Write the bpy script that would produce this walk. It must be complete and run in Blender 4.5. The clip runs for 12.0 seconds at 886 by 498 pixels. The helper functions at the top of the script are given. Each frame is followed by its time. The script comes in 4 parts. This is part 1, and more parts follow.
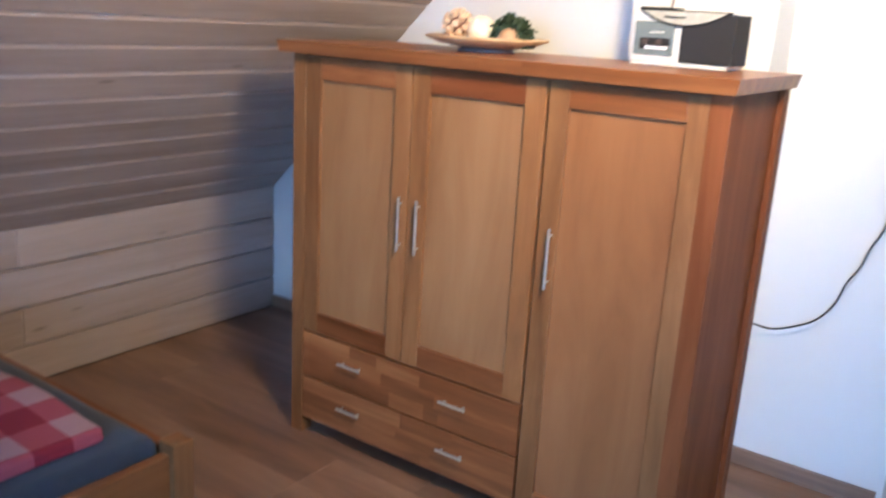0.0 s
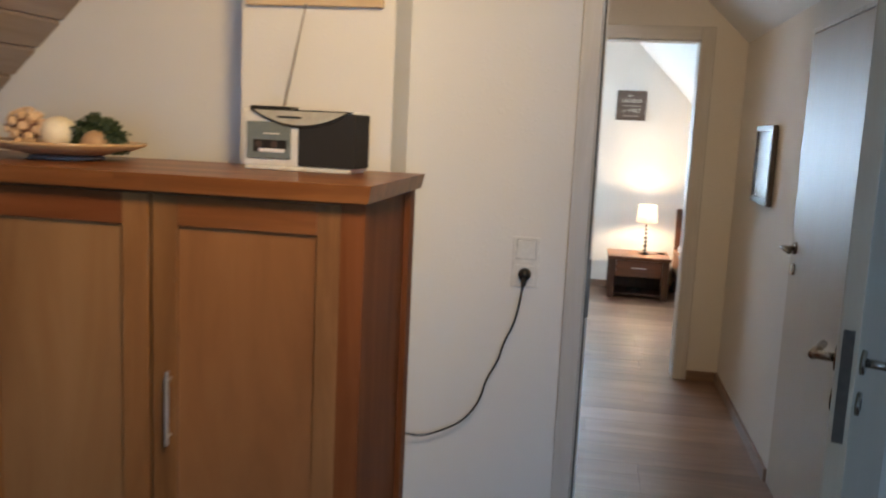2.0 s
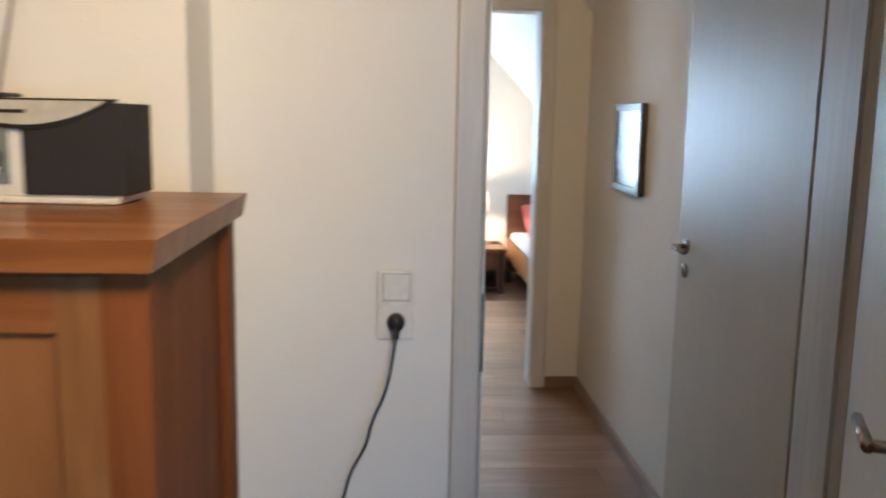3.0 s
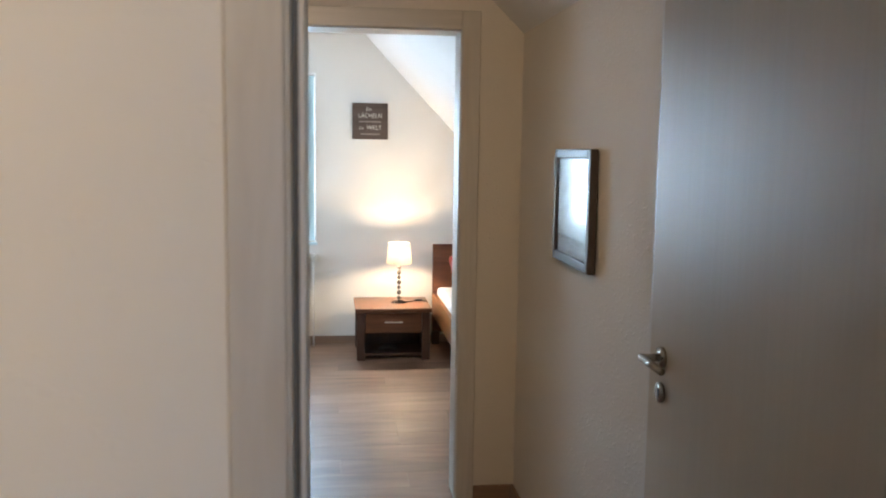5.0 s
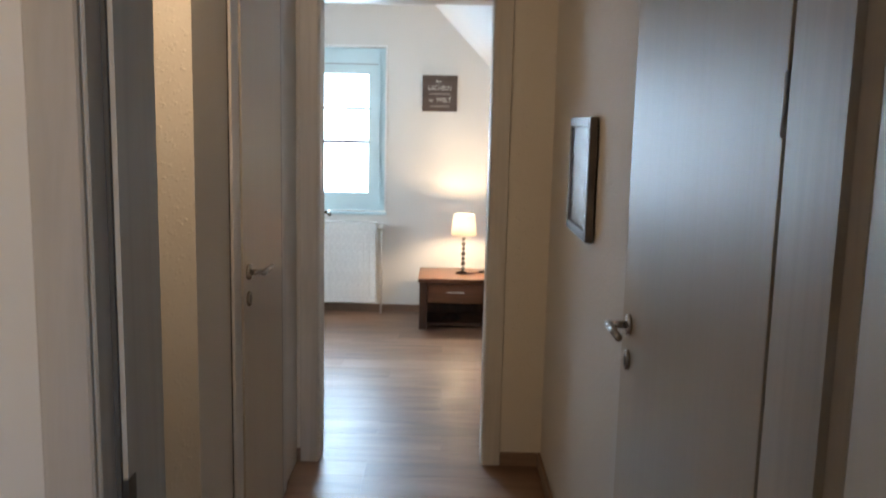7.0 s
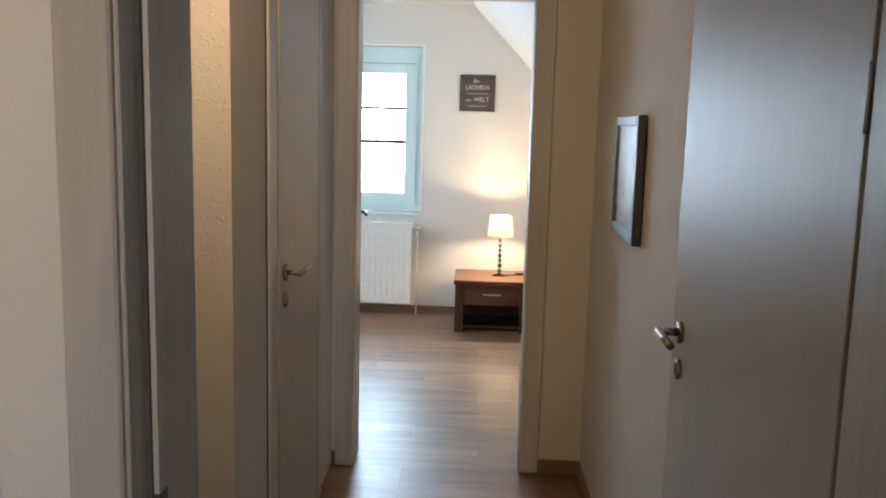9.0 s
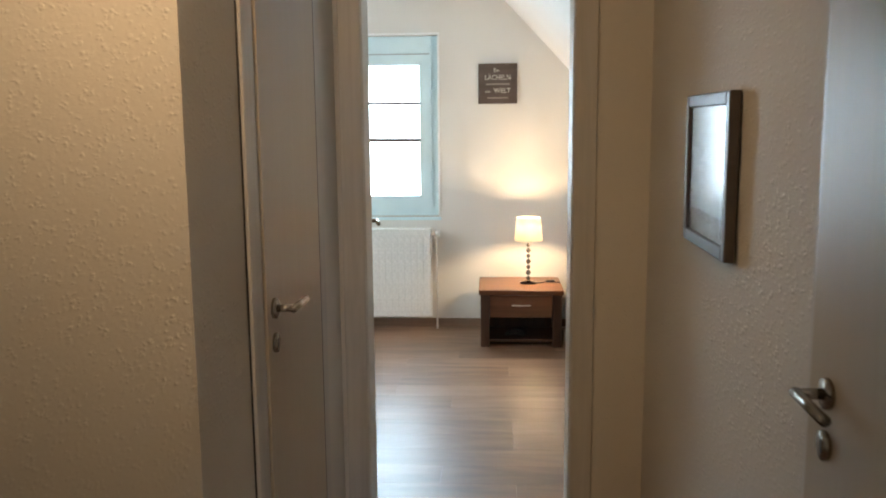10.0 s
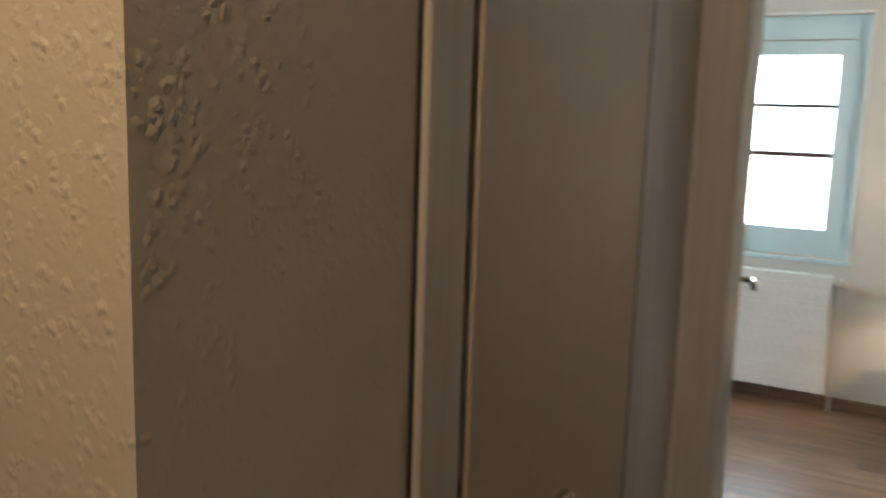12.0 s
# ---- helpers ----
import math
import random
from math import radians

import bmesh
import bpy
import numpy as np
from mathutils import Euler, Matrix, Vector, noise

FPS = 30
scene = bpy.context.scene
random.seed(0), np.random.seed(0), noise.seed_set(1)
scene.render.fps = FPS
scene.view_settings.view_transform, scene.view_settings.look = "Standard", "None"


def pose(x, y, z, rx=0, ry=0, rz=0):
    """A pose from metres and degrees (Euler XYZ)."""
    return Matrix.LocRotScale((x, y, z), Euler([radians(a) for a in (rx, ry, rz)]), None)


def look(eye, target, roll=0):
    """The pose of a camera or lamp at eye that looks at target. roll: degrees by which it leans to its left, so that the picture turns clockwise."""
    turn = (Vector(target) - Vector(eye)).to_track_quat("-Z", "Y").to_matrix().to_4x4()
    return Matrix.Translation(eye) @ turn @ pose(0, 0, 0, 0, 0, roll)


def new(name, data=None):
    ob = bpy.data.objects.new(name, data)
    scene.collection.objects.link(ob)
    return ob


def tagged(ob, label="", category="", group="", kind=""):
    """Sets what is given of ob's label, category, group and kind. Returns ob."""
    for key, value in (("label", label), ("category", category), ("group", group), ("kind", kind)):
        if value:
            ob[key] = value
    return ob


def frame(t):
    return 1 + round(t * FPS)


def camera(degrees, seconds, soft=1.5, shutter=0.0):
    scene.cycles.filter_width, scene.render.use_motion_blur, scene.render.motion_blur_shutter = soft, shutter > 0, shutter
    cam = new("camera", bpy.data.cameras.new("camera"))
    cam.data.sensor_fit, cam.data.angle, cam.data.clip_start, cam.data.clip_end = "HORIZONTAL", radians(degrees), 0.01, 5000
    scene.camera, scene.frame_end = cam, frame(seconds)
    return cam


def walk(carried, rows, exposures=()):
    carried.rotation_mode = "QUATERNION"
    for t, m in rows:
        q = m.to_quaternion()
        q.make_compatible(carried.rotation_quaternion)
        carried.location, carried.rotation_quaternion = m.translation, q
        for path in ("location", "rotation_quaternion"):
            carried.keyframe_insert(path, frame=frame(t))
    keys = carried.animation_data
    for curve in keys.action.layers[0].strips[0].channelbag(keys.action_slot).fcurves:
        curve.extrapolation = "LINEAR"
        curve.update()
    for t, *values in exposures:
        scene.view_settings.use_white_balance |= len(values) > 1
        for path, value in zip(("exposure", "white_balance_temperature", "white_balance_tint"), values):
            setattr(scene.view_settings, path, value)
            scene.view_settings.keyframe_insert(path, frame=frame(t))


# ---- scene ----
cam = camera(55.5, 12.0, soft=1.9, shutter=0.5)
PATH = [
    (0, (0.728, 0.179, 1.463), (-0.378, 1.758, 0.93), 3.3),
    (0.5, (0.709, 0.102, 1.477), (-0.241, 1.819, 1.093), 0.4),
    (1, (0.686, 0.075, 1.482), (-0.051, 1.909, 1.177), 1.4),
    (1.5, (0.635, 0.201, 1.477), (0.142, 2.115, 1.168), 3.1),
    (2, (0.585, 0.473, 1.487), (0.253, 2.425, 1.201), 2.7),
    (2.3, (0.535, 0.68, 1.4935), (0.292, 2.65, 1.234), 2.75),
    (2.5, (0.5, 0.82, 1.496), (0.317, 2.794, 1.232), 2.8),
    (2.8, (0.441, 1.062, 1.4965), (0.437, 3.035, 1.191), 1.8),
    (3, (0.405, 1.219, 1.496), (0.521, 3.192, 1.187), 1.1),
    (3.5, (0.401, 1.501, 1.5), (0.684, 3.452, 1.162), 1.5),
    (5.3, (0.705, 2.2, 1.565), (0.961, 4.171, 1.342), 0.8),
    (5.5, (0.752, 2.176, 1.564), (0.984, 4.15, 1.343), 2.0),
    (6, (0.874, 2.128, 1.554), (1.01, 4.109, 1.319), 3.2),
    (6.5, (0.951, 2.112, 1.555), (1.014, 4.097, 1.319), 2.0),
    (7, (0.974, 2.092, 1.538), (0.976, 4.07, 1.245), 1.3),
    (7.2, (0.999, 2.072, 1.528), (0.969, 4.045, 1.202), 0.9),
    (9, (0.951, 2.165, 1.528), (0.874, 4.142, 1.236), 1.5),
    (9.5, (0.934, 2.443, 1.498), (0.826, 4.417, 1.191), 0.6),
    (10, (0.892, 2.752, 1.504), (0.774, 4.727, 1.208), -0.5),
    (10.5, (0.898, 3.039, 1.492), (0.672, 5.0, 1.17), -0.2),
    (10.7, (0.903, 3.165, 1.4996), (0.577, 5.103, 1.173), -0.1),
    (11, (0.91, 3.353, 1.511), (0.395, 5.258, 1.184), 0.1),
    (11.5, (0.837, 3.676, 1.52), (0.162, 5.53, 1.194), 1.7),
    (12, (0.75, 3.911, 1.536), (-0.203, 5.642, 1.222), 1.8),
]
EXPOSURES = [(0.0, 1.95, 5000, 10), (0.5, 1.1, 5400, 10), (1.0, 0.8, 6000, 10), (1.5, 0.5, 6200, 10), (2.0, 0.35, 6400, 9), (2.5, 0.25, 6500, 8), (3.0, 0.65, 6000, 7), (3.5, 0.7, 5900, 7),
             (5.5, 0.15, 6500, 10), (6.0, 0.15, 6500, 10), (6.5, 0.0, 6500, 10), (7.0, 0.0, 6500, 10), (9.5, 0.1, 7000, 10), (10.0, 0.0, 7300, 9), (11.0, -0.1, 7700, 9), (12.0, -0.4, 7500, 9)]
walk(cam, [(t, look(eye, target, roll)) for t, eye, target, roll in PATH], EXPOSURES)

# ---- world, lights, exposure ----
wd = bpy.data.worlds.new("sky")
scene.world = wd
wd.use_nodes = True
wn = wd.node_tree
sky = wn.nodes.new("ShaderNodeTexSky")
sky.sky_type = "NISHITA"
sky.sun_disc = False
sky.sun_elevation = radians(38)
sky.sun_rotation = radians(200)
wn.links.new(sky.outputs[0], wn.nodes["Background"].inputs[0])
wn.nodes["Background"].inputs[1].default_value = 0.12

sun = new("sun", bpy.data.lights.new("sun", "SUN"))
sun.data.energy, sun.data.angle, sun.data.color = 1.0, radians(15), (1.0, 0.96, 0.9)
sun.matrix_world = look((20, -40, 34), (0, 0, 0))


def area_lamp(name, eye, target, w, h, watts, colour):
    ob = new(name, bpy.data.lights.new(name, "AREA"))
    ob.data.shape, ob.data.size, ob.data.size_y = "RECTANGLE", w, h
    ob.data.energy, ob.data.color = watts, colour
    ob.matrix_world = look(eye, target)
    return ob


def bulb(name, at, watts, colour, radius=0.05):
    ob = new(name, bpy.data.lights.new(name, "POINT"))
    ob.data.energy, ob.data.color, ob.data.shadow_soft_size = watts, colour, radius
    ob.location = at
    return ob


area_lamp("daylight_in_south_window", (1.45, -2.6, 1.3), (0.3, 3, 1.0), 2.0, 1.3, 64, (0.37, 0.63, 1.0))
area_lamp("daylight_in_north_window", (0.09, 9.5, 1.6), (0.09, 5, 1.0), 1.5, 1.9, 270, (0.51, 0.75, 1.0))
# Brightens the far bedroom through an added west window out of view.
area_lamp("fill_in_west_window", (-2.3, 7.5, 1.7), (1.5, 7.4, 1.2), 1.3, 1.4, 70, (0.72, 0.86, 1.0))
# Fill for the hall through a stair window that is added, out of view.
area_lamp("fill_in_stair_window", (-2.3, 3.72, 1.7), (1.4, 3.9, 1.3), 1.1, 1.4, 2.5, (0.95, 0.97, 1.0))


def spot(name, eye, target, watts, colour, degrees_, blend, radius=0.05):
    ob = new(name, bpy.data.lights.new(name, "SPOT"))
    ob.data.energy, ob.data.color, ob.data.shadow_soft_size = watts, colour, radius
    ob.data.spot_size, ob.data.spot_blend = radians(degrees_), blend
    ob.matrix_world = look(eye, target)
    return ob


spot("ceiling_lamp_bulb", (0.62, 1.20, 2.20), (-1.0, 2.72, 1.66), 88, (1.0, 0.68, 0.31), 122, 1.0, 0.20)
# Unseen spot, added to warm the hall's end wall and stair wall.
spot("hall_fill_spot", (0.42, 3.58, 2.32), (0.42, 5.77, 1.15), 43, (1.0, 0.71, 0.44), 122, 0.9)
for z_bulb, w_bulb in ((0.735, 16.0), (0.816, 15.0)):
    bulb("table_lamp_bulb", (1.139, 8.55, z_bulb), w_bulb, (1.0, 0.73, 0.46), 0.02)


# ---- materials ----
def mat(name):
    m = bpy.data.materials.new(name)
    m.use_nodes = True
    nt = m.node_tree
    return m, nt, nt.nodes["Principled BSDF"]


def add(nt, kind, **sets):
    n = nt.nodes.new("ShaderNode" + kind)
    for k, v in sets.items():
        n.inputs[k].default_value = v
    return n


def coords(nt, scale, rot=(0, 0, 0), random_shift=False):
    tc = nt.nodes.new("ShaderNodeTexCoord")
    mp = nt.nodes.new("ShaderNodeMapping")
    mp.inputs["Scale"].default_value = scale
    mp.inputs["Rotation"].default_value = rot
    nt.links.new(tc.outputs["Object"], mp.inputs["Vector"])
    if random_shift:
        oi = nt.nodes.new("ShaderNodeObjectInfo")
        gi = nt.nodes.new("ShaderNodeNewGeometry")
        sm = nt.nodes.new("ShaderNodeMath")
        sm.operation = "ADD"
        nt.links.new(oi.outputs["Random"], sm.inputs[0])
        nt.links.new(gi.outputs["Random Per Island"], sm.inputs[1])
        mu = nt.nodes.new("ShaderNodeMath")
        mu.operation = "MULTIPLY"
        mu.inputs[1].default_value = 37.0
        nt.links.new(sm.outputs[0], mu.inputs[0])
        cb = nt.nodes.new("ShaderNodeCombineXYZ")
        for i in range(3):
            nt.links.new(mu.outputs[0], cb.inputs[i])
        nt.links.new(cb.outputs[0], mp.inputs["Location"])
        return mp.outputs[0], sm.outputs[0]
    return mp.outputs[0], None


def ramp(nt, fac, stops):
    r = nt.nodes.new("ShaderNodeValToRGB")
    el = r.color_ramp.elements
    while len(el) < len(stops):
        el.new(0.5)
    for e, (p, c) in zip(el, stops):
        e.position, e.color = p, (*c, 1)
    nt.links.new(fac, r.inputs[0])
    return r.outputs[0]


def bump(nt, bs, height, strength, distance):
    b = add(nt, "Bump", Strength=strength, Distance=distance)
    nt.links.new(height, b.inputs["Height"])
    nt.links.new(b.outputs[0], bs.inputs["Normal"])


def wood(name, dark, mid, light, axis="z", rough=0.42, grain=1.0, vary=0.35, coat=0.0, knots=False, sheen=0.5, relief=0.12):
    """Timber with its grain along one local axis, and a tone of its own for every piece."""
    m, nt, bs = mat(name)
    long_, across = 1.6, 22.0 * grain
    sc = {"x": (long_, across, across), "y": (across, long_, across), "z": (across, across, long_)}[axis]
    v, rnd = coords(nt, sc, random_shift=True)
    n1 = add(nt, "TexNoise", Scale=1.0, Detail=6.0, Roughness=0.6, Distortion=0.6)
    nt.links.new(v, n1.inputs["Vector"])
    v2, _ = coords(nt, tuple(0.16 * s for s in sc), random_shift=True)
    n2 = add(nt, "TexNoise", Scale=1.0, Detail=2.0)
    nt.links.new(v2, n2.inputs["Vector"])
    mx = nt.nodes.new("ShaderNodeMath")
    mx.operation = "MULTIPLY_ADD"
    mx.inputs[1].default_value = 0.55
    nt.links.new(n1.outputs[0], mx.inputs[0])
    hf = nt.nodes.new("ShaderNodeMath")
    hf.operation = "MULTIPLY"
    hf.inputs[1].default_value = 0.45
    nt.links.new(n2.outputs[0], hf.inputs[0])
    nt.links.new(hf.outputs[0], mx.inputs[2])
    col = ramp(nt, mx.outputs[0], [(0.34, dark), (0.5, mid), (0.66, light)])
    hs = nt.nodes.new("ShaderNodeHueSaturation")
    nt.links.new(col, hs.inputs["Color"])
    mr = add(nt, "MapRange")
    mr.inputs["From Max"].default_value = 2.0
    mr.inputs["To Min"].default_value, mr.inputs["To Max"].default_value = 1 - vary / 2, 1 + vary / 2
    nt.links.new(rnd, mr.inputs["Value"])
    nt.links.new(mr.outputs[0], hs.inputs["Value"])
    out = hs.outputs[0]
    if knots:
        vk, _ = coords(nt, {"x": (2.2, 9, 9), "y": (9, 2.2, 9), "z": (9, 9, 2.2)}[axis], random_shift=True)
        vo = add(nt, "TexVoronoi", Scale=1.0)
        nt.links.new(vk, vo.inputs["Vector"])
        kf = ramp(nt, vo.outputs["Distance"], [(0.03, (1, 1, 1)), (0.09, (0, 0, 0))])
        mk = nt.nodes.new("ShaderNodeMix")
        mk.data_type = "RGBA"
        nt.links.new(kf, mk.inputs["Factor"])
        nt.links.new(out, mk.inputs[6])
        mk.inputs[7].default_value = (*[0.75 * c for c in dark], 1)
        out = mk.outputs[2]
    nt.links.new(out, bs.inputs["Base Color"])
    bs.inputs["Roughness"].default_value = rough
    bs.inputs["Specular IOR Level"].default_value = sheen
    bs.inputs["Coat Weight"].default_value = coat
    bs.inputs["Coat Roughness"].default_value = 0.2
    bump(nt, bs, n1.outputs[0], relief, 0.004)
    return m


def plaster(name, colour, lumps=0.004, size=55.0, strength=0.6):
    """Painted wall with a coarse wallpaper relief and faint stains."""
    m, nt, bs = mat(name)
    v, _ = coords(nt, (1, 1, 1))
    a = add(nt, "TexNoise", Scale=size, Detail=3.0, Roughness=0.55)
    nt.links.new(v, a.inputs["Vector"])
    wob = add(nt, "TexNoise", Scale=size * 1.1, Detail=2.0)
    nt.links.new(v, wob.inputs["Vector"])
    wv_ = nt.nodes.new("ShaderNodeMix")
    wv_.data_type = "RGBA"
    wv_.blend_type = "LINEAR_LIGHT"
    wv_.inputs["Factor"].default_value = 0.005
    nt.links.new(v, wv_.inputs[6])
    nt.links.new(wob.outputs["Color"], wv_.inputs[7])
    vo = add(nt, "TexVoronoi", Scale=size)
    nt.links.new(wv_.outputs[2], vo.inputs["Vector"])
    dots = ramp(nt, vo.outputs["Distance"], [(0.05, (1, 1, 1)), (0.55, (0, 0, 0))])
    mk = add(nt, "TexNoise", Scale=size * 0.45, Detail=2.0)
    nt.links.new(v, mk.inputs["Vector"])
    where = ramp(nt, mk.outputs[0], [(0.44, (0, 0, 0)), (0.66, (1, 1, 1))])
    rm = nt.nodes.new("ShaderNodeMath")
    rm.operation = "MULTIPLY"
    nt.links.new(dots, rm.inputs[0])
    nt.links.new(where, rm.inputs[1])
    rl = rm.outputs[0]
    ad = nt.nodes.new("ShaderNodeMath")
    ad.operation = "MULTIPLY_ADD"
    ad.inputs[1].default_value = 0.35
    nt.links.new(a.outputs[0], ad.inputs[0])
    nt.links.new(rl, ad.inputs[2])
    bump(nt, bs, ad.outputs[0], strength, lumps)
    st = add(nt, "TexNoise", Scale=1.3, Detail=3.0)
    nt.links.new(v, st.inputs["Vector"])
    c = ramp(nt, st.outputs[0], [(0.3, tuple(x * 0.95 for x in colour)), (0.7, colour)])
    nt.links.new(c, bs.inputs["Base Color"])
    bs.inputs["Roughness"].default_value = 0.8
    bs.inputs["Specular IOR Level"].default_value = 0.3
    return m


def plain(name, colour, rough=0.5, metal=0.0, grain=0.0, gsize=60.0, transmission=0.0, coat=0.0):
    m, nt, bs = mat(name)
    bs.inputs["Base Color"].default_value = (*colour, 1)
    bs.inputs["Roughness"].default_value = rough
    bs.inputs["Metallic"].default_value = metal
    bs.inputs["Transmission Weight"].default_value = transmission
    bs.inputs["Coat Weight"].default_value = coat
    v, _ = coords(nt, (1, 1, 1))
    n = add(nt, "TexNoise", Scale=gsize, Detail=4.0)
    nt.links.new(v, n.inputs["Vector"])
    if transmission == 0:
        c = ramp(nt, n.outputs[0], [(0.3, tuple(x * 0.9 for x in colour)), (0.7, tuple(min(1, x * 1.06) for x in colour))])
        nt.links.new(c, bs.inputs["Base Color"])
    if grain:
        bump(nt, bs, n.outputs[0], 0.4, grain)
    return m


def cloth(name, stops, scale=900.0, rough=0.9, soft=4.0):
    m, nt, bs = mat(name)
    v, _ = coords(nt, (1, 1, 1))
    n = add(nt, "TexNoise", Scale=soft, Detail=5.0)
    nt.links.new(v, n.inputs["Vector"])
    nt.links.new(ramp(nt, n.outputs[0], stops), bs.inputs["Base Color"])
    w = add(nt, "TexNoise", Scale=scale, Detail=2.0)
    nt.links.new(v, w.inputs["Vector"])
    bump(nt, bs, w.outputs[0], 0.3, 0.001)
    bs.inputs["Roughness"].default_value = rough
    bs.inputs["Sheen Weight"].default_value = 0.2
    return m


def checked_cloth(name):
    """Red and white checked cotton: two crossing sets of stripes."""
    m, nt, bs = mat(name)
    v, _ = coords(nt, (1, 1, 1))
    sp = nt.nodes.new("ShaderNodeSeparateXYZ")
    nt.links.new(v, sp.inputs[0])

    def stripe(axis):
        q = nt.nodes.new("ShaderNodeMath")
        q.operation = "PINGPONG"
        q.inputs[1].default_value = 0.095
        nt.links.new(sp.outputs[axis], q.inputs[0])
        g = nt.nodes.new("ShaderNodeMath")
        g.operation = "GREATER_THAN"
        g.inputs[1].default_value = 0.0475
        nt.links.new(q.outputs[0], g.inputs[0])
        return g.outputs[0]

    s = nt.nodes.new("ShaderNodeMath")
    s.operation = "ADD"
    nt.links.new(stripe(0), s.inputs[0])
    nt.links.new(stripe(1), s.inputs[1])
    hf = nt.nodes.new("ShaderNodeMath")
    hf.operation = "MULTIPLY"
    hf.inputs[1].default_value = 0.5
    nt.links.new(s.outputs[0], hf.inputs[0])
    nt.links.new(ramp(nt, hf.outputs[0], [(0.1, (0.34, 0.20, 0.21)), (0.5, (0.27, 0.05, 0.065)), (0.9, (0.18, 0.007, 0.018))]), bs.inputs["Base Color"])
    w = add(nt, "TexNoise", Scale=700.0)
    nt.links.new(v, w.inputs["Vector"])
    bump(nt, bs, w.outputs[0], 0.3, 0.001)
    bs.inputs["Roughness"].default_value = 0.9
    return m


def glow(name, colour, strength):
    m, nt, bs = mat(name)
    bs.inputs["Base Color"].default_value = (*colour, 1)
    bs.inputs["Emission Color"].default_value = (*colour, 1)
    bs.inputs["Emission Strength"].default_value = strength
    return m


M_WALL = plaster("white_wall_paint", (0.75, 0.73, 0.69), 0.0015, 70, 0.35)
M_HALL = plaster("rough_wall_paper", (0.69, 0.64, 0.57), 0.003, 92, 0.62)
M_CEIL = plaster("white_ceiling_paint", (0.80, 0.79, 0.77), 0.002, 60, 0.4)
M_WASH_Y = wood("whitewashed_pine_y", (0.25, 0.187, 0.153), (0.315, 0.241, 0.202), (0.37, 0.288, 0.245), "y", 0.45, 1.0, 0.14, knots=True)
# Doors and frames are one laminate: doors coloured as shaded, frames as lit.
M_DOOR = wood("pale_ash_laminate", (0.445, 0.365, 0.263), (0.465, 0.383, 0.278), (0.482, 0.399, 0.293), "z", 0.40, 2.2, 0.04, sheen=0.45, relief=0.03)
M_FRAME_LIT = wood("lit_ash_frame_laminate", (0.47, 0.435, 0.385), (0.56, 0.52, 0.465), (0.62, 0.58, 0.525), "z", 0.4, 1.1, 0.06, sheen=0.4, relief=0.04)
M_DOOR_H = wood("lit_ash_laminate_level", (0.48, 0.445, 0.395), (0.56, 0.52, 0.465), (0.61, 0.57, 0.515), "x", 0.36, 2.2, 0.04, sheen=0.5, relief=0.03)
M_FLOOR = wood("brown_laminate_floor", (0.10, 0.050, 0.029), (0.19, 0.105, 0.064), (0.29, 0.175, 0.114), "x", 0.37, 0.4, 0.36, sheen=0.65)
M_BASE = wood("brown_baseboard_wood", (0.16, 0.10, 0.07), (0.24, 0.155, 0.105), (0.31, 0.21, 0.15), "x", 0.4, 1.0, 0.1)
M_BASE_Y = wood("brown_baseboard_wood_y", (0.16, 0.10, 0.07), (0.24, 0.155, 0.105), (0.31, 0.21, 0.15), "y", 0.4, 1.0, 0.1)
M_BEECH_Z = wood("oiled_alder_upright", (0.125, 0.051, 0.017), (0.22, 0.099, 0.034), (0.32, 0.158, 0.062), "z", 0.42, 0.6, 0.5, sheen=0.25)
M_BEECH_X = wood("oiled_alder_level", (0.105, 0.034, 0.010), (0.205, 0.074, 0.023), (0.33, 0.140, 0.050), "x", 0.34, 0.8, 0.36, sheen=0.3)
M_BEECH_Y = wood("oiled_alder_deep", (0.10, 0.034, 0.010), (0.165, 0.062, 0.018), (0.23, 0.095, 0.03), "y", 0.42, 0.9, 0.4, sheen=0.25)
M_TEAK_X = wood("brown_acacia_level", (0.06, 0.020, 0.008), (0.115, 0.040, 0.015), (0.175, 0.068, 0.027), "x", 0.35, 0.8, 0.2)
# Darker acacia copy: shade on the legs and under the drawer is painted in.
M_TEAK_SHADE_Z = wood("shaded_acacia_upright", (0.030, 0.011, 0.006), (0.055, 0.021, 0.010), (0.085, 0.034, 0.016), "z", 0.4, 0.8, 0.2)
M_PINE = wood("pale_pine", (0.50, 0.35, 0.20), (0.62, 0.46, 0.28), (0.70, 0.55, 0.37), "x", 0.5, 0.8, 0.15)
M_STEEL = plain("brushed_steel", (0.66, 0.64, 0.61), 0.35, 0.7, gsize=200)
M_NICKEL = plain("dull_nickel", (0.36, 0.32, 0.275), 0.27, 1.0, gsize=200)
M_DARKSTEEL = plain("dull_lock_plate", (0.16, 0.14, 0.12), 0.45, 1.0)
M_BLACK = plain("black_plastic", (0.012, 0.012, 0.013), 0.45)
M_SEAL = plain("grey_door_seal", (0.10, 0.095, 0.09), 0.7)
M_GAP = plain("dark_gap_fill", (0.03, 0.026, 0.022), 0.8)
M_WHITE = plain("white_plastic", (0.70, 0.68, 0.63), 0.35)
M_ENAMEL = plain("white_radiator_enamel", (0.82, 0.81, 0.78), 0.3)
# White plastic tinted cyan: the daylight's cast is put into its colour.
M_PVC = plain("cyan_cast_window_plastic", (0.66, 0.83, 0.87), 0.3, gsize=2.5)
M_GLASS = plain("clear_glass", (1, 1, 1), 0.0, transmission=1.0)
M_PICGLASS = plain("dull_picture_glass", (1, 1, 1), 0.16, transmission=1.0)
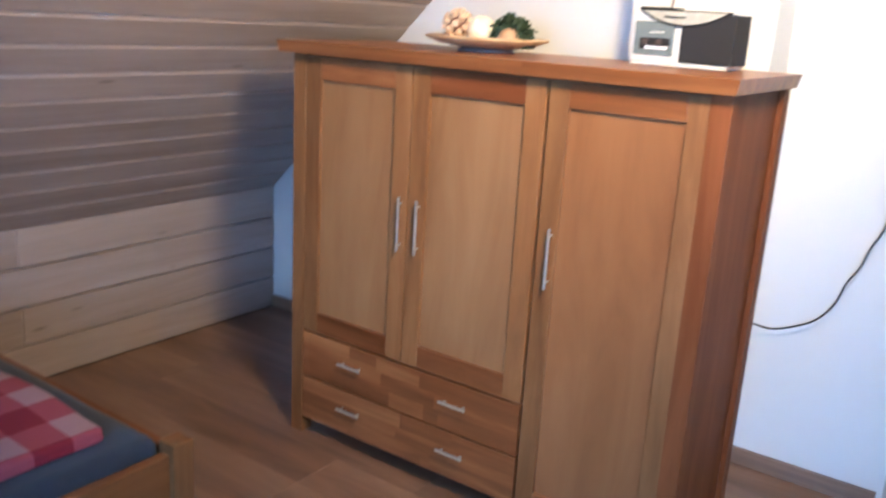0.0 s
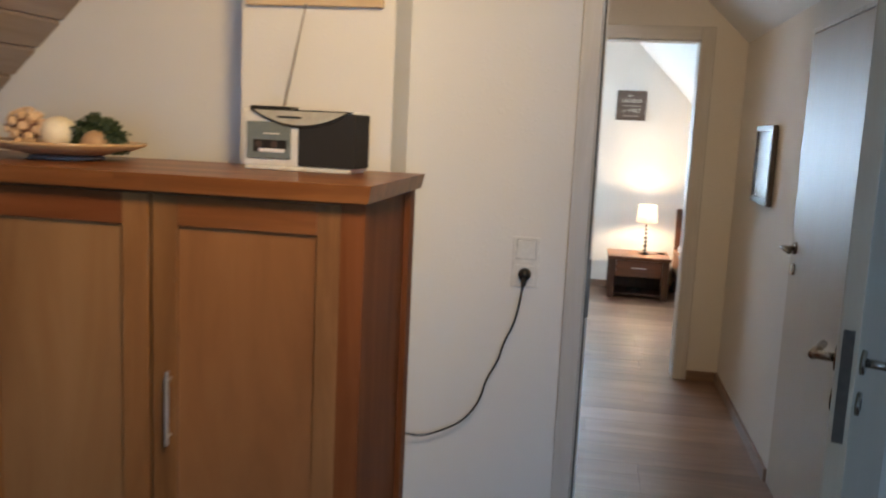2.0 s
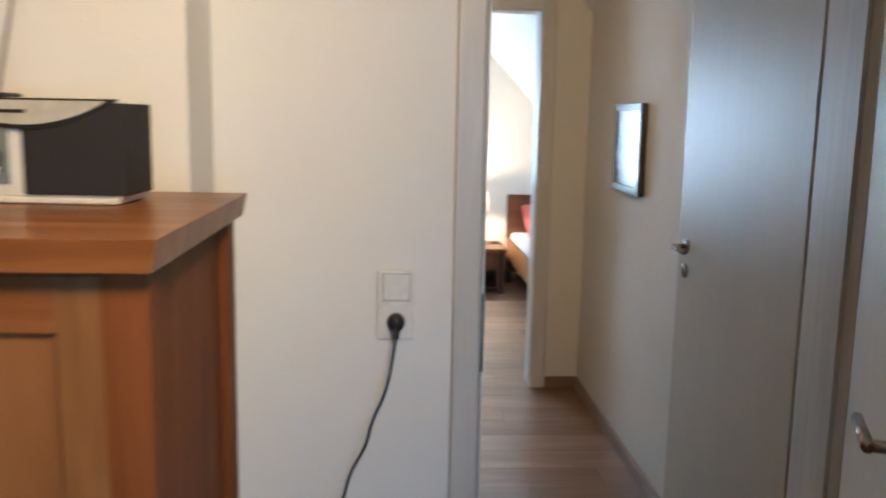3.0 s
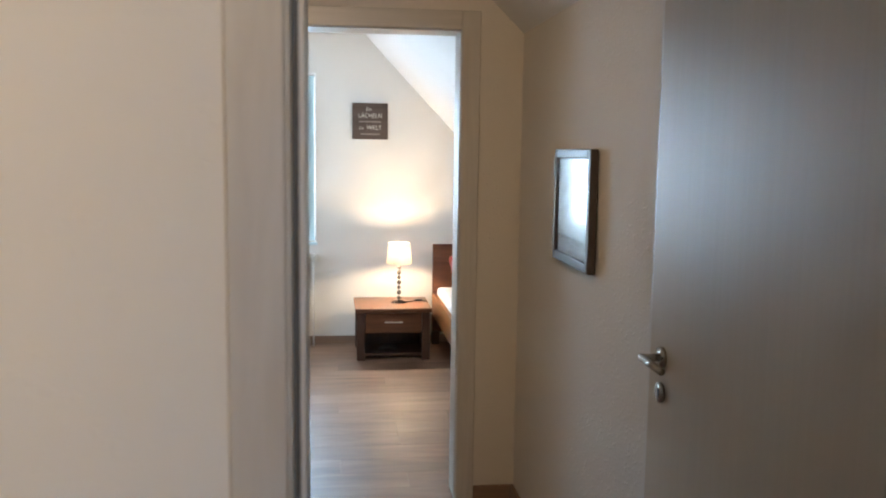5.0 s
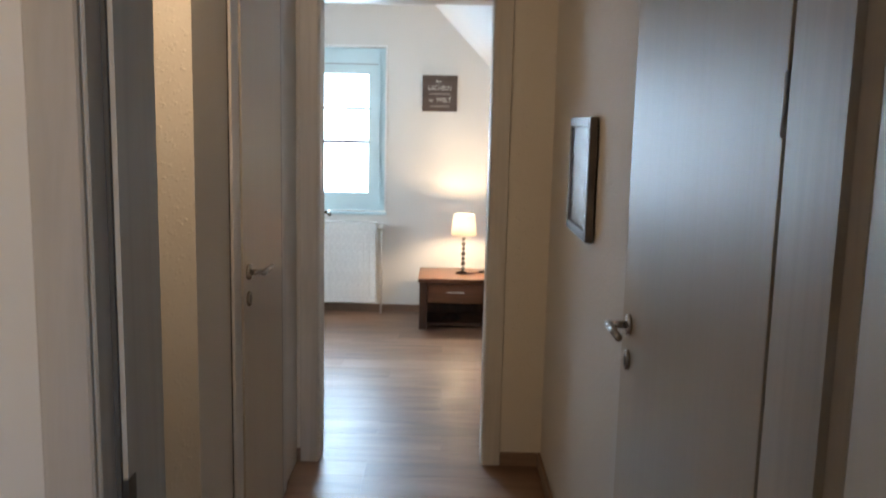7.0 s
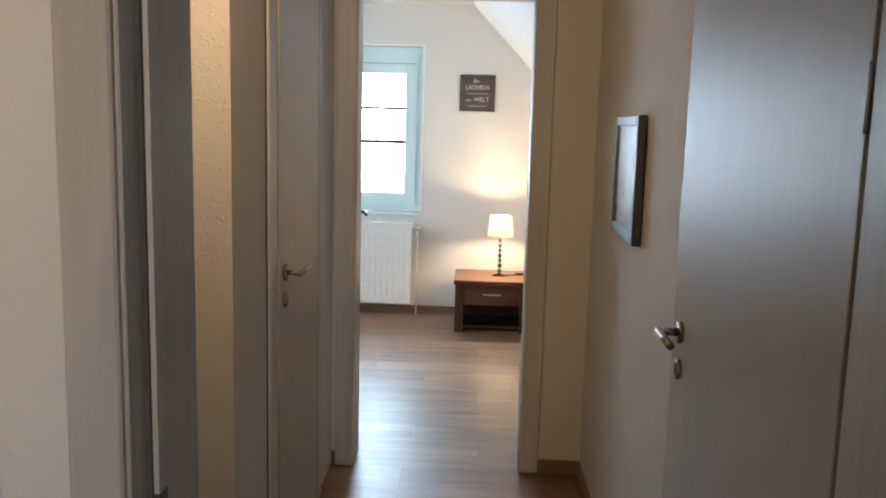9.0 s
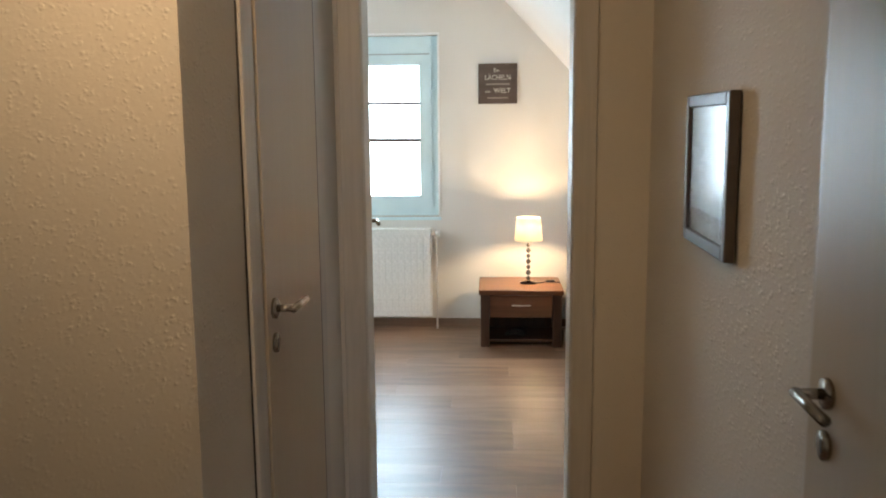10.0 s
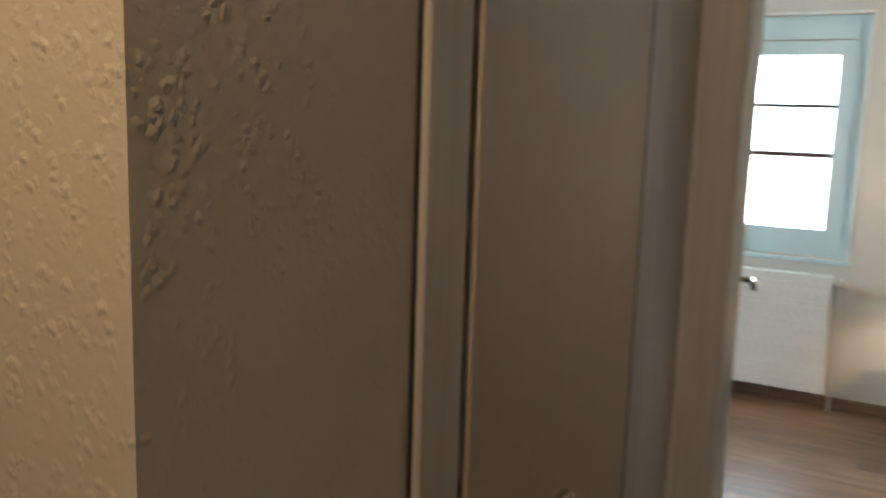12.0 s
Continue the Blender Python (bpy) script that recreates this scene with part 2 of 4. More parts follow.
M_CRYSTAL = plain("clear_crystal", (0.95, 0.93, 0.9), 0.03, transmission=1.0)
M_SILVER = plain("silver_plastic", (0.74, 0.74, 0.73), 0.3, 0.2)
M_GREYGLASS = plain("grey_cassette_window", (0.16, 0.19, 0.20), 0.12)
M_GRILLE = plain("black_speaker_cloth", (0.012, 0.012, 0.016), 0.8, grain=0.002, gsize=900)
M_NAVY = cloth("dark_blue_sheet", [(0.3, (0.012, 0.017, 0.028)), (0.7, (0.022, 0.030, 0.046))])
M_CHECK = checked_cloth("red_check_cotton")
M_PINK = cloth("coral_pillow_cotton", [(0.3, (0.55, 0.10, 0.09)), (0.7, (0.68, 0.17, 0.15))])
M_SHEET = cloth("white_sheet_cotton", [(0.3, (0.62, 0.62, 0.66)), (0.7, (0.75, 0.75, 0.78))])
M_SIGN = wood("dark_brown_sign_board", (0.055, 0.035, 0.028), (0.085, 0.058, 0.046), (0.12, 0.085, 0.07), "x", 0.6, 1.0, 0.1)
M_LETTER = plain("pale_sign_paint", (0.62, 0.58, 0.52), 0.7)
M_PFRAME = plain("pewter_picture_frame", (0.075, 0.062, 0.055), 0.42, 0.0, gsize=30)
M_BOWL = wood("pale_bowl_wood", (0.40, 0.25, 0.12), (0.55, 0.37, 0.20), (0.66, 0.49, 0.30), "x", 0.4, 0.8, 0.1)
M_TWIGEND = plain("cut_branch_face", (0.60, 0.42, 0.27), 0.7, gsize=220)
M_BARK = plain("dark_bark", (0.13, 0.06, 0.035), 0.85, grain=0.003)
M_CREAM = plain("cream_wax", (0.75, 0.66, 0.50), 0.5)
M_MOSS = plain("dark_green_box_leaves", (0.025, 0.045, 0.015), 0.6)
M_SHADE = None
M_GREEN = plain("bright_green_glaze", (0.07, 0.30, 0.07), 0.3)


# ---- building helpers ----
def bm_box(x0, x1, y0, y1, z0, z1, bevel=0.0, seg=1, bm=None):
    own = bm is None
    bm = bm or bmesh.new()
    r = bmesh.ops.create_cube(bm, size=1)
    bmesh.ops.transform(bm, matrix=Matrix.Translation(((x0 + x1) / 2, (y0 + y1) / 2, (z0 + z1) / 2)) @ Matrix.Diagonal((x1 - x0, y1 - y0, z1 - z0, 1)), verts=r["verts"])
    if bevel:
        edges = list({e for v in r["verts"] for e in v.link_edges})
        bmesh.ops.bevel(bm, geom=edges, offset=bevel, segments=seg, profile=0.6, affect="EDGES")
    return bm


def bm_rod(a, b, r0, r1=None, n=16, bm=None):
    bm = bm or bmesh.new()
    a, b = Vector(a), Vector(b)
    r = bmesh.ops.create_cone(bm, cap_ends=True, segments=n, radius1=r0, radius2=r0 if r1 is None else r1, depth=(b - a).length)
    bmesh.ops.transform(bm, matrix=Matrix.Translation((a + b) / 2) @ (b - a).to_track_quat("Z", "Y").to_matrix().to_4x4(), verts=r["verts"])
    return bm


def bm_lathe(profile, n=32, bm=None, centre=(0, 0, 0), caps=True):
    """Turn a profile of (radius, height) pairs round the upright axis."""
    bm = bm or bmesh.new()
    cx, cy, cz = centre
    rings = [[bm.verts.new((cx + r * math.cos(2 * math.pi * i / n), cy + r * math.sin(2 * math.pi * i / n), cz + z)) for i in range(n)] for r, z in profile]
    for lo, hi in zip(rings, rings[1:]):
        for i in range(n):
            bm.faces.new((lo[i], lo[(i + 1) % n], hi[(i + 1) % n], hi[i]))
    if caps and profile[0][0] > 1e-4:
        bm.faces.new(list(reversed(rings[0])))
    if caps and profile[-1][0] > 1e-4:
        bm.faces.new(rings[-1])
    bmesh.ops.remove_doubles(bm, verts=bm.verts, dist=1e-6)
    return bm


def mesh_from(name, bm, material, smooth=False):
    me = bpy.data.meshes.new(name)
    bmesh.ops.recalc_face_normals(bm, faces=bm.faces)
    bm.to_mesh(me)
    bm.free()
    me.materials.append(material)
    for p in me.polygons:
        p.use_smooth = smooth
    return me


def part(name, bm, material, parent=None, label="", smooth=False):
    ob = new(name, mesh_from(name, bm, material, smooth))
    ob.parent = parent
    if label:
        ob["label"] = label
    return ob


def thing(name, at, label, category, group="", kind="", turn=0.0):
    ob = new(name)
    ob.empty_display_size = 0.05
    ob.matrix_world = pose(*at, 0, 0, turn)
    return tagged(ob, label, category, group, kind)


def structure(name, bm, material, label, category):
    return tagged(part(name, bm, material), label, category, kind="structure")


def wall_cells(along, lo, hi, spans, z0, z1, holes):
    """A wall slab along "x" or "y" between lo and hi across it, with rectangular openings (a0, a1, z0, z1) through it."""
    cs = sorted({spans[0], spans[1], *[h[0] for h in holes], *[h[1] for h in holes]})
    zs = sorted({z0, z1, *[h[2] for h in holes], *[h[3] for h in holes]})
    cs = [c for c in cs if spans[0] <= c <= spans[1]]
    zs = [z for z in zs if z0 <= z <= z1]

    def solid(i, j):
        if not (0 <= i < len(cs) - 1 and 0 <= j < len(zs) - 1):
            return False
        a, z = (cs[i] + cs[i + 1]) / 2, (zs[j] + zs[j + 1]) / 2
        return not any(h[0] < a < h[1] and h[2] < z < h[3] for h in holes)

    bm = bmesh.new()

    def pt(a, w, z):
        return bm.verts.new((a, w, z) if along == "x" else (w, a, z))

    for i in range(len(cs) - 1):
        for j in range(len(zs) - 1):
            if not solid(i, j):
                continue
            a0, a1, b0, b1 = cs[i], cs[i + 1], zs[j], zs[j + 1]
            for w in (lo, hi):
                bm.faces.new((pt(a0, w, b0), pt(a1, w, b0), pt(a1, w, b1), pt(a0, w, b1)))
            for di, dj, q in ((-1, 0, ((a0, b0), (a0, b1))), (1, 0, ((a1, b0), (a1, b1))), (0, -1, ((a0, b0), (a1, b0))), (0, 1, ((a0, b1), (a1, b1)))):
                if not solid(i + di, j + dj):
                    (p, s), (u, v) = q
                    bm.faces.new((pt(p, lo, s), pt(u, lo, v), pt(u, hi, v), pt(p, hi, s)))
    bmesh.ops.remove_doubles(bm, verts=bm.verts, dist=1e-5)
    return bm


def tube(name, pts, radius, material, parent=None, label="", order=3):
    cu = bpy.data.curves.new(name, "CURVE")
    cu.dimensions, cu.bevel_depth, cu.bevel_resolution, cu.resolution_u = "3D", radius, 3, 10
    sp = cu.splines.new("NURBS")
    sp.points.add(len(pts) - 1)
    for p, c in zip(sp.points, pts):
        p.co = (*c, 1)
    sp.use_endpoint_u, sp.order_u = True, order
    tmp = new(name + "_curve", cu)
    dg = bpy.context.evaluated_depsgraph_get()
    me = bpy.data.meshes.new_from_object(tmp.evaluated_get(dg))
    bpy.data.objects.remove(tmp)
    me.name = name
    me.materials.clear()
    me.materials.append(material)
    for p in me.polygons:
        p.use_smooth = True
    ob = new(name, me)
    ob.parent = parent
    if label:
        ob["label"] = label
    return ob


# ---- the plan ----
NY = 3.0                       # face of the wall between bedroom and hall
D1 = (0.594, 1.435, 2.01)      # clear opening into the hall
HALL_R, HALL_L = 1.445, 0.33
STAIR_Y = 4.27                 # where the hall narrows
END_Y = 5.77
FAR_Y = 8.9
KNEE_X = -2.275
ROOF = 0.994                    # rise of the roof slope

structure("wall_north", wall_cells("x", NY, NY + 0.175, (-2.5, 2.75), 0, 2.6, [(D1[0] - 0.02, D1[1] + 0.02, 0, D1[2] + 0.02)]), M_WALL, "white painted wall beside the bedroom door", "wall")
structure("chimney_breast", bm_box(-0.42, 0.03, 2.79, NY, 0, 2.46, 0.006, 2), M_WALL, "white painted chimney breast behind the wardrobe", "wall")
structure("wall_south", wall_cells("x", -2.35, -2.2, (-2.5, 2.75), 0, 2.6, [(0.7, 2.2, 0.85, 2.1)]), M_WALL, "plain white wall with a window opening", "wall")
structure("wall_east", wall_cells("y", 2.6, 2.75, (-2.2, NY), 0, 2.6, []), M_WALL, "plain white wall", "wall")
structure("wall_stair_north", wall_cells("x", STAIR_Y, STAIR_Y + 0.15, (-2.0, HALL_L), 0, 2.55, []), M_HALL, "cream wall with rough wallpaper beside the stairs", "wall")
structure("wall_stair_west", wall_cells("y", -2.15, -2.0, (NY + 0.175, STAIR_Y + 0.15), 0, 2.55, [(3.35, 4.1, 1.0, 2.1)]), M_HALL, "unseen cream wall with an added window opening", "wall")
structure("wall_hall_left", wall_cells("y", HALL_L - 0.15, HALL_L, (STAIR_Y + 0.15, END_Y), 0, 2.55, [(4.69, 5.385, 0, 2.025)]), M_HALL, "cream rough-papered wall with a closed door", "wall")
structure("wall_hall_right", wall_cells("y", HALL_R, HALL_R + 0.15, (NY + 0.175, END_Y), 0, 2.06, [(3.225, 4.215, 0, 1.95)]), M_HALL, "cream rough-papered wall with a closed door and a picture", "wall")
structure("wall_hall_end", wall_cells("x", END_Y, END_Y + 0.15, (-1.9, 2.9), 0, 2.6, [(0.410, 1.194, 0, 2.08)]), M_HALL, "cream wall around the far doorway", "wall")
structure("wall_far", wall_cells("x", FAR_Y, FAR_Y + 0.3, (-2.05, 2.9), 0, 2.6, [(-0.32, 0.495, 0.823, 2.128)]), M_WALL, "white bedroom wall with a small window", "wall")
structure("wall_far_west", wall_cells("y", -2.05, -1.9, (END_Y + 0.15, FAR_Y), 0, 2.6, [(6.95, 8.05, 0.95, 2.1)]), M_WALL, "plain white wall", "wall")
structure("wall_far_east", wall_cells("y", 2.75, 2.9, (END_Y + 0.15, FAR_Y), 0, 0.52, []), M_WALL, "low white knee wall under the slope", "wall")


def slab(name, x0, z0, x1, z1, y0, y1, thick, material, label):
    """A sloping ceiling between two lines that run along y."""
    bm = bmesh.new()
    n = Vector((-(z1 - z0), 0, x1 - x0)).normalized() * thick
    if n.z < 0:
        n = -n
    v = [bm.verts.new(p) for y in (y0, y1) for p in ((x0, y, z0), (x1, y, z1), (x1 + n.x, y, z1 + n.z), (x0 + n.x, y, z0 + n.z))]
    for f in ((0, 1, 2, 3), (7, 6, 5, 4), (0, 4, 5, 1), (1, 5, 6, 2), (2, 6, 7, 3), (3, 7, 4, 0)):
        bm.faces.new([v[i] for i in f])
    return structure(name, bm, material, label, "ceiling")


structure("ceiling_bedroom", bm_box(-0.51, 2.6, -2.2, NY, 2.40, 2.6), M_CEIL, "flat white bedroom ceiling", "ceiling")
structure("ceiling_hall", bm_box(-2.0, 1.06, NY + 0.175, END_Y, 2.42, 2.57), M_CEIL, "flat white hall ceiling", "ceiling")
slab("ceiling_hall_slope", 1.53, 1.98, 1.05, 2.43, NY + 0.175, END_Y, 0.12, M_CEIL, "white sloping strip of hall ceiling")
structure("ceiling_far", bm_box(-1.9, 0.89, END_Y + 0.15, FAR_Y, 2.45, 2.6), M_CEIL, "flat white ceiling of the far bedroom", "ceiling")
slab("ceiling_far_slope", 2.85, 0.386, 0.88, 2.454, END_Y + 0.15, FAR_Y, 0.12, M_CEIL, "white sloping ceiling of the far bedroom")

# boarded roof slope of the bedroom: one mesh of tongue-and-groove boards on a backing
bm = bmesh.new()
length = math.hypot(2.45 - 0.62, (2.45 - 0.62) / ROOF)
ang = math.atan(ROOF)
rot = Matrix.Translation((KNEE_X, 0, 0.62)) @ Matrix.Rotation(-ang, 4, "Y")
u, row = -0.006, 0
while u < length + 0.05:
    wdt = 0.1255
    cuts = [-2.2, NY]
    for y0, y1 in zip(cuts, cuts[1:]):
        k = bmesh.new()
        bm_box(u + 0.0006, u + wdt - 0.0006, y0 + 0.0006, y1 - 0.0006, -0.004, 0.016, 0.0085, 1, bm=k)
        bmesh.ops.transform(k, matrix=rot, verts=k.verts)
        tmp = bpy.data.meshes.new("t")
        k.to_mesh(tmp)
        k.free()
        bm.from_mesh(tmp)
        bpy.data.meshes.remove(tmp)
    u += wdt
    row += 1
k = bm_box(-0.1, length + 0.1, -2.2, NY, 0.010, 0.08)
bmesh.ops.transform(k, matrix=rot, verts=k.verts)
tmp = bpy.data.meshes.new("t")
k.to_mesh(tmp)
k.free()
bm.from_mesh(tmp)
bpy.data.meshes.remove(tmp)
structure("ceiling_slope_boards", bm, M_WASH_Y, "whitewashed pine boards on the sloping ceiling", "ceiling")

knee = structure("wall_knee", wall_cells("y", KNEE_X - 0.17, KNEE_X - 0.02, (-2.2, NY), 0, 0.75, []), M_WASH_Y, "low knee wall clad in whitewashed boards", "wall")


# ---- doors ----
def handle_set(parent, x, z, face, out, lever, key=True):
    """Steel lever on a round rose, with a key rose below. face: y of the leaf's surface; out: +1 or -1 along y; lever: +1 or -1 along x."""
    h = part("door_handle", bm_rod((x, face, z), (x, face + out * 0.009, z), 0.026, n=28), M_NICKEL, parent, "dull nickel lever handle", True)
    b = bm_rod((x, face, z), (x, face + out * 0.052, z), 0.0095, n=16)
    bm_rod((x - lever * 0.008, face + out * 0.052, z), (x + lever * 0.125, face + out * 0.054, z - 0.002), 0.0098, 0.0092, 16, b)
    part("lever", b, M_NICKEL, h, smooth=True)
    if key:
        k = bm_rod((x, face, z - 0.088), (x, face + out * 0.008, z - 0.088), 0.025, n=28)
        kr = part("key_rose", k, M_NICKEL, parent, "dull nickel key rose", True)
        part("keyhole", bm_box(x - 0.0045, x + 0.0045, min(face, face + out * 0.0095), max(face, face + out * 0.0095), z - 0.101, z - 0.077, 0.002), M_BLACK, kr)


def door_leaf(name, at, turn, width, height, label, hinge_side=1, both=True, hinges=True, key=True, group="pale ash room doors", hz=1.05, backset=0.062):
    """A leaf whose hinge stands at its origin and which reaches along -x (or +x) with its near face at y = -0.04."""
    d = thing(name, at, label, "door", group, "", turn)
    s = -hinge_side
    x0, x1 = sorted((0.0, s * width))
    part("panel", bm_box(x0, x1, -0.04, 0.0, 0.008, height, 0.003, 2), M_DOOR, d)
    # thin overlapping lip of the rebated leaf on the hinge face
    hx = s * (width - backset)
    handle_set(d, hx, hz, -0.04, -1, -s, key)
    if both:
        handle_set(d, hx, hz, 0.0, 1, -s, key)
    xe = s * width
    part("lock_plate", bm_box(min(xe, xe + s * 0.0015), max(xe, xe + s * 0.0015), -0.031, -0.009, hz - 0.16, hz + 0.075), M_DARKSTEEL, d, "dull steel lock plate")
    if hinges:
        for z in (0.24, height - 0.40):
            b = bm_rod((-s * 0.005, -0.0425, z), (-s * 0.005, -0.0425, z + 0.09), 0.0034, n=14)
            part("hinge", b, M_STEEL, d, "steel hinge barrel", True)
    return d


def door_frame(name, along, a0, a1, top, lo, hi, width, label, sides=(True, True), proud=0.013):
    """Lining and casings of a doorway. along: axis of the wall; a0, a1: clear opening; lo, hi: faces of the wall."""
    f = tagged(new(name), label, "door frame", "pale ash door frames", "structure")

    def bx(a, b, c, d, z0, z1, bev=0.002):
        return bm_box(a, b, c, d, z0, z1, bev) if along == "x" else bm_box(c, d, a, b, z0, z1, bev)

    mh = M_DOOR_H if along == "x" else M_FRAME_LIT
    part("lining", bx(a0 - 0.019, a0, lo - 0.002, hi + 0.002, 0, top), M_FRAME_LIT, f)
    part("lining", bx(a1, a1 + 0.019, lo - 0.002, hi + 0.002, 0, top), M_FRAME_LIT, f)
    part("head_lining", bx(a0 - 0.019, a1 + 0.019, lo - 0.002, hi + 0.002, top, top + 0.019), mh, f)
    for on, c, d in ((sides[0], lo - proud, lo - 0.0005), (sides[1], hi + 0.0005, hi + proud)):
        if on:
            part("casing", bx(a0 - width, a0 - 0.004, c, d, 0, top + width, 0.003), M_FRAME_LIT, f)
            part("casing", bx(a1 + 0.004, a1 + width, c, d, 0, top + width, 0.003), M_FRAME_LIT, f)
            part("head_casing", bx(a0 - 0.004, a1 + 0.004, c, d, top + 0.004, top + width, 0.003), mh, f)
    return f


f1 = door_frame("door_frame_1", "x", D1[0], D1[1], D1[2], NY, NY + 0.175, 0.062, "pale ash frame of the bedroom doorway", (True, False))
part("stop", bm_box(D1[0], D1[0] + 0.012, NY + 0.045, NY + 0.175, 0, D1[2]), M_FRAME_LIT, f1)
part("stop", bm_box(D1[1] - 0.012, D1[1], NY + 0.045, NY + 0.175, 0, D1[2]), M_FRAME_LIT, f1)
part("seal_gap", bm_box(D1[0] + 0.0005, D1[0] + 0.006, NY + 0.038, NY + 0.0445, 0, D1[2]), M_SEAL, f1, "dark rubber door seal")
part("strike_plate", bm_box(D1[0] + 0.0062, D1[0] + 0.0135, NY + 0.042, NY + 0.066, 0.93, 1.11), M_DARKSTEEL, f1, "dull steel strike plate")
door_leaf("door_1", (D1[1], NY - 0.004, 0), 66.0, 0.83, 2.0, "pale ash room door standing open beside the bedroom doorway")

door_frame("door_frame_2", "x", 0.432, 1.172, 2.06, END_Y, END_Y + 0.15, 0.085, "pale ash frame of the far doorway", (True, True), 0.016)
door_leaf("door_2", (0.383, END_Y + 0.175, 0), 100.0, 0.80, 2.05, "pale ash door standing wide open in the far bedroom", hinge_side=-1)

f3 = door_frame("door_frame_3", "y", 4.710, 5.365, 2.005, HALL_L - 0.15, HALL_L, 0.095, "pale ash frame of the closed hall door", (False, True), 0.012)
part("seal_gap", bm_box(HALL_L - 0.02, HALL_L + 0.0045, 4.7105, 4.7195, 0, 2.0), M_GAP, f3, "dark strip for the shaded gap round the leaf")
# Dark strip over the casing stands for shadow in the hinge rebate.
part("seal_gap", bm_box(HALL_L - 0.02, HALL_L + 0.0135, 5.3560, 5.3720, 0, 2.0), M_GAP, f3, "dark strip for the shaded gap round the leaf")
# Dark line paints the shadow along the casing's outer edge.
part("seal_gap", bm_box(HALL_L + 0.0005, HALL_L + 0.0040, 4.6105, 4.6148, 0, 2.0), M_GAP, f3, "dark strip for the shaded joint between frame and wall")
door_leaf("door_3", (HALL_L - 0.024, 5.355, 0), 90.0, 0.635, 2.0, "closed pale ash door in the hall", hinge_side=1, both=False, hinges=False)

f4 = door_frame("door_frame_4", "y", 3.245, 4.195, 1.935, HALL_R, HALL_R + 0.15, 0.03, "narrow pale ash frame of the closed hall door", (False, False))
part("seal_gap", bm_box(HALL_R + 0.004, HALL_R + 0.03, 3.2455, 3.2595, 0, 1.93), M_GAP, f4, "dark strip for the shaded gap round the leaf")
part("casing", bm_box(HALL_R - 0.010, HALL_R - 0.0005, 3.178, 3.243, 0, 2.0, 0.003), M_FRAME_LIT, f4)
door_leaf("door_4", (HALL_R + 0.034, 3.262, 0), -90.0, 0.931, 1.93, "closed pale ash door under the hall slope", hinge_side=1, both=False, hz=1.062, backset=0.085)


# ---- skirting ----
def skirting(name, x0, x1, y0, y1, material):
    return structure(name, bm_box(x0, x1, y0, y1, 0, 0.062, 0.004, 2), material, "brown wooden skirting board along the wall", "baseboard")


skirting("baseboard_1", 0.032, D1[0] - 0.081, NY - 0.016, NY - 0.0005, M_BASE)
skirting("baseboard_2", KNEE_X, -0.422, NY - 0.016, NY - 0.0005, M_BASE)
skirting("baseboard_3", HALL_R - 0.016, HALL_R - 0.0005, 4.22, END_Y - 0.001, M_BASE_Y)
skirting("baseboard_4", 1.258, HALL_R - 0.017, END_Y - 0.016, END_Y - 0.0005, M_BASE)
skirting("baseboard_5", HALL_L, 0.351, END_Y - 0.016, END_Y - 0.0005, M_BASE)
skirting("baseboard_6", -1.9, 2.75, FAR_Y - 0.016, FAR_Y - 0.0005, M_BASE)
skirting("baseboard_7", HALL_L + 0.0005, HALL_L + 0.016, STAIR_Y, 4.61, M_BASE_Y)
skirting("baseboard_8", -2.0, HALL_L, STAIR_Y - 0.016, STAIR_Y - 0.0005, M_BASE)


# ---- windows ----
def window(name, x0, x1, z0, z1, y, inward, label, bars=()):
    w = tagged(new(name), label, "window", "", "structure")
    d = 0.07 * -inward
    ya, yb = sorted((y, y + d))
    fr = part("window_frame", wall_cells("x", ya, yb, (x0 + 0.004, x1 - 0.004), z0 + 0.004, z1 - 0.004, [(x0 + 0.05, x1 - 0.05, z0 + 0.06, z1 - 0.05)]), M_PVC, w)
    sa, sb = ya - (0.015 if inward < 0 else -0.015), yb - (0.02 if inward < 0 else -0.02)
    sash = part("sash", wall_cells("x", sa, sb, (x0 + 0.045, x1 - 0.045), z0 + 0.055, z1 - 0.045, [(x0 + 0.135, x1 - 0.135, z0 + 0.152, z1 - 0.21)]), M_PVC, w)
    part("sealing_strip", bm_box(x0 + 0.06, x1 - 0.06, sa - 0.004, sa - 0.0005, z1 - 0.135, z1 - 0.128), plain("grey_strip", (0.35, 0.4, 0.42), 0.5), sash)
    ym = (sa + sb) / 2
    pane = part("pane", bm_box(x0 + 0.13, x1 - 0.13, ym - 0.003, ym + 0.003, z0 + 0.147, z1 - 0.205), M_GLASS, w)
    pane.visible_shadow = False
    for z, t in bars:
        part("glazing_bar", bm_box(x0 + 0.132, x1 - 0.132, ym - 0.009, ym - 0.0035, z - t / 2, z + t / 2), plain("brown_glazing_bar", (0.10, 0.055, 0.05), 0.5), w, "thin brown glazing bar")
    return w


w1 = window("window_1", -0.32, 0.495, 0.823, 2.128, FAR_Y + 0.05, -1, "white plastic window with thin glazing bars in the far bedroom", ((1.647, 0.021), (1.382, 0.028)))
part("window_sill", bm_box(-0.34, 0.515, FAR_Y - 0.02, FAR_Y + 0.049, 0.800, 0.8225, 0.004, 2), M_PVC, w1)
part("trim", wall_cells("x", FAR_Y - 0.007, FAR_Y - 0.0005, (-0.334, 0.509), 0.8235, 2.142, [(-0.32, 0.495, 0.823, 2.128)]), plain("white_bead_paint", (0.88, 0.89, 0.88), 0.4), w1, "narrow white bead round the opening")
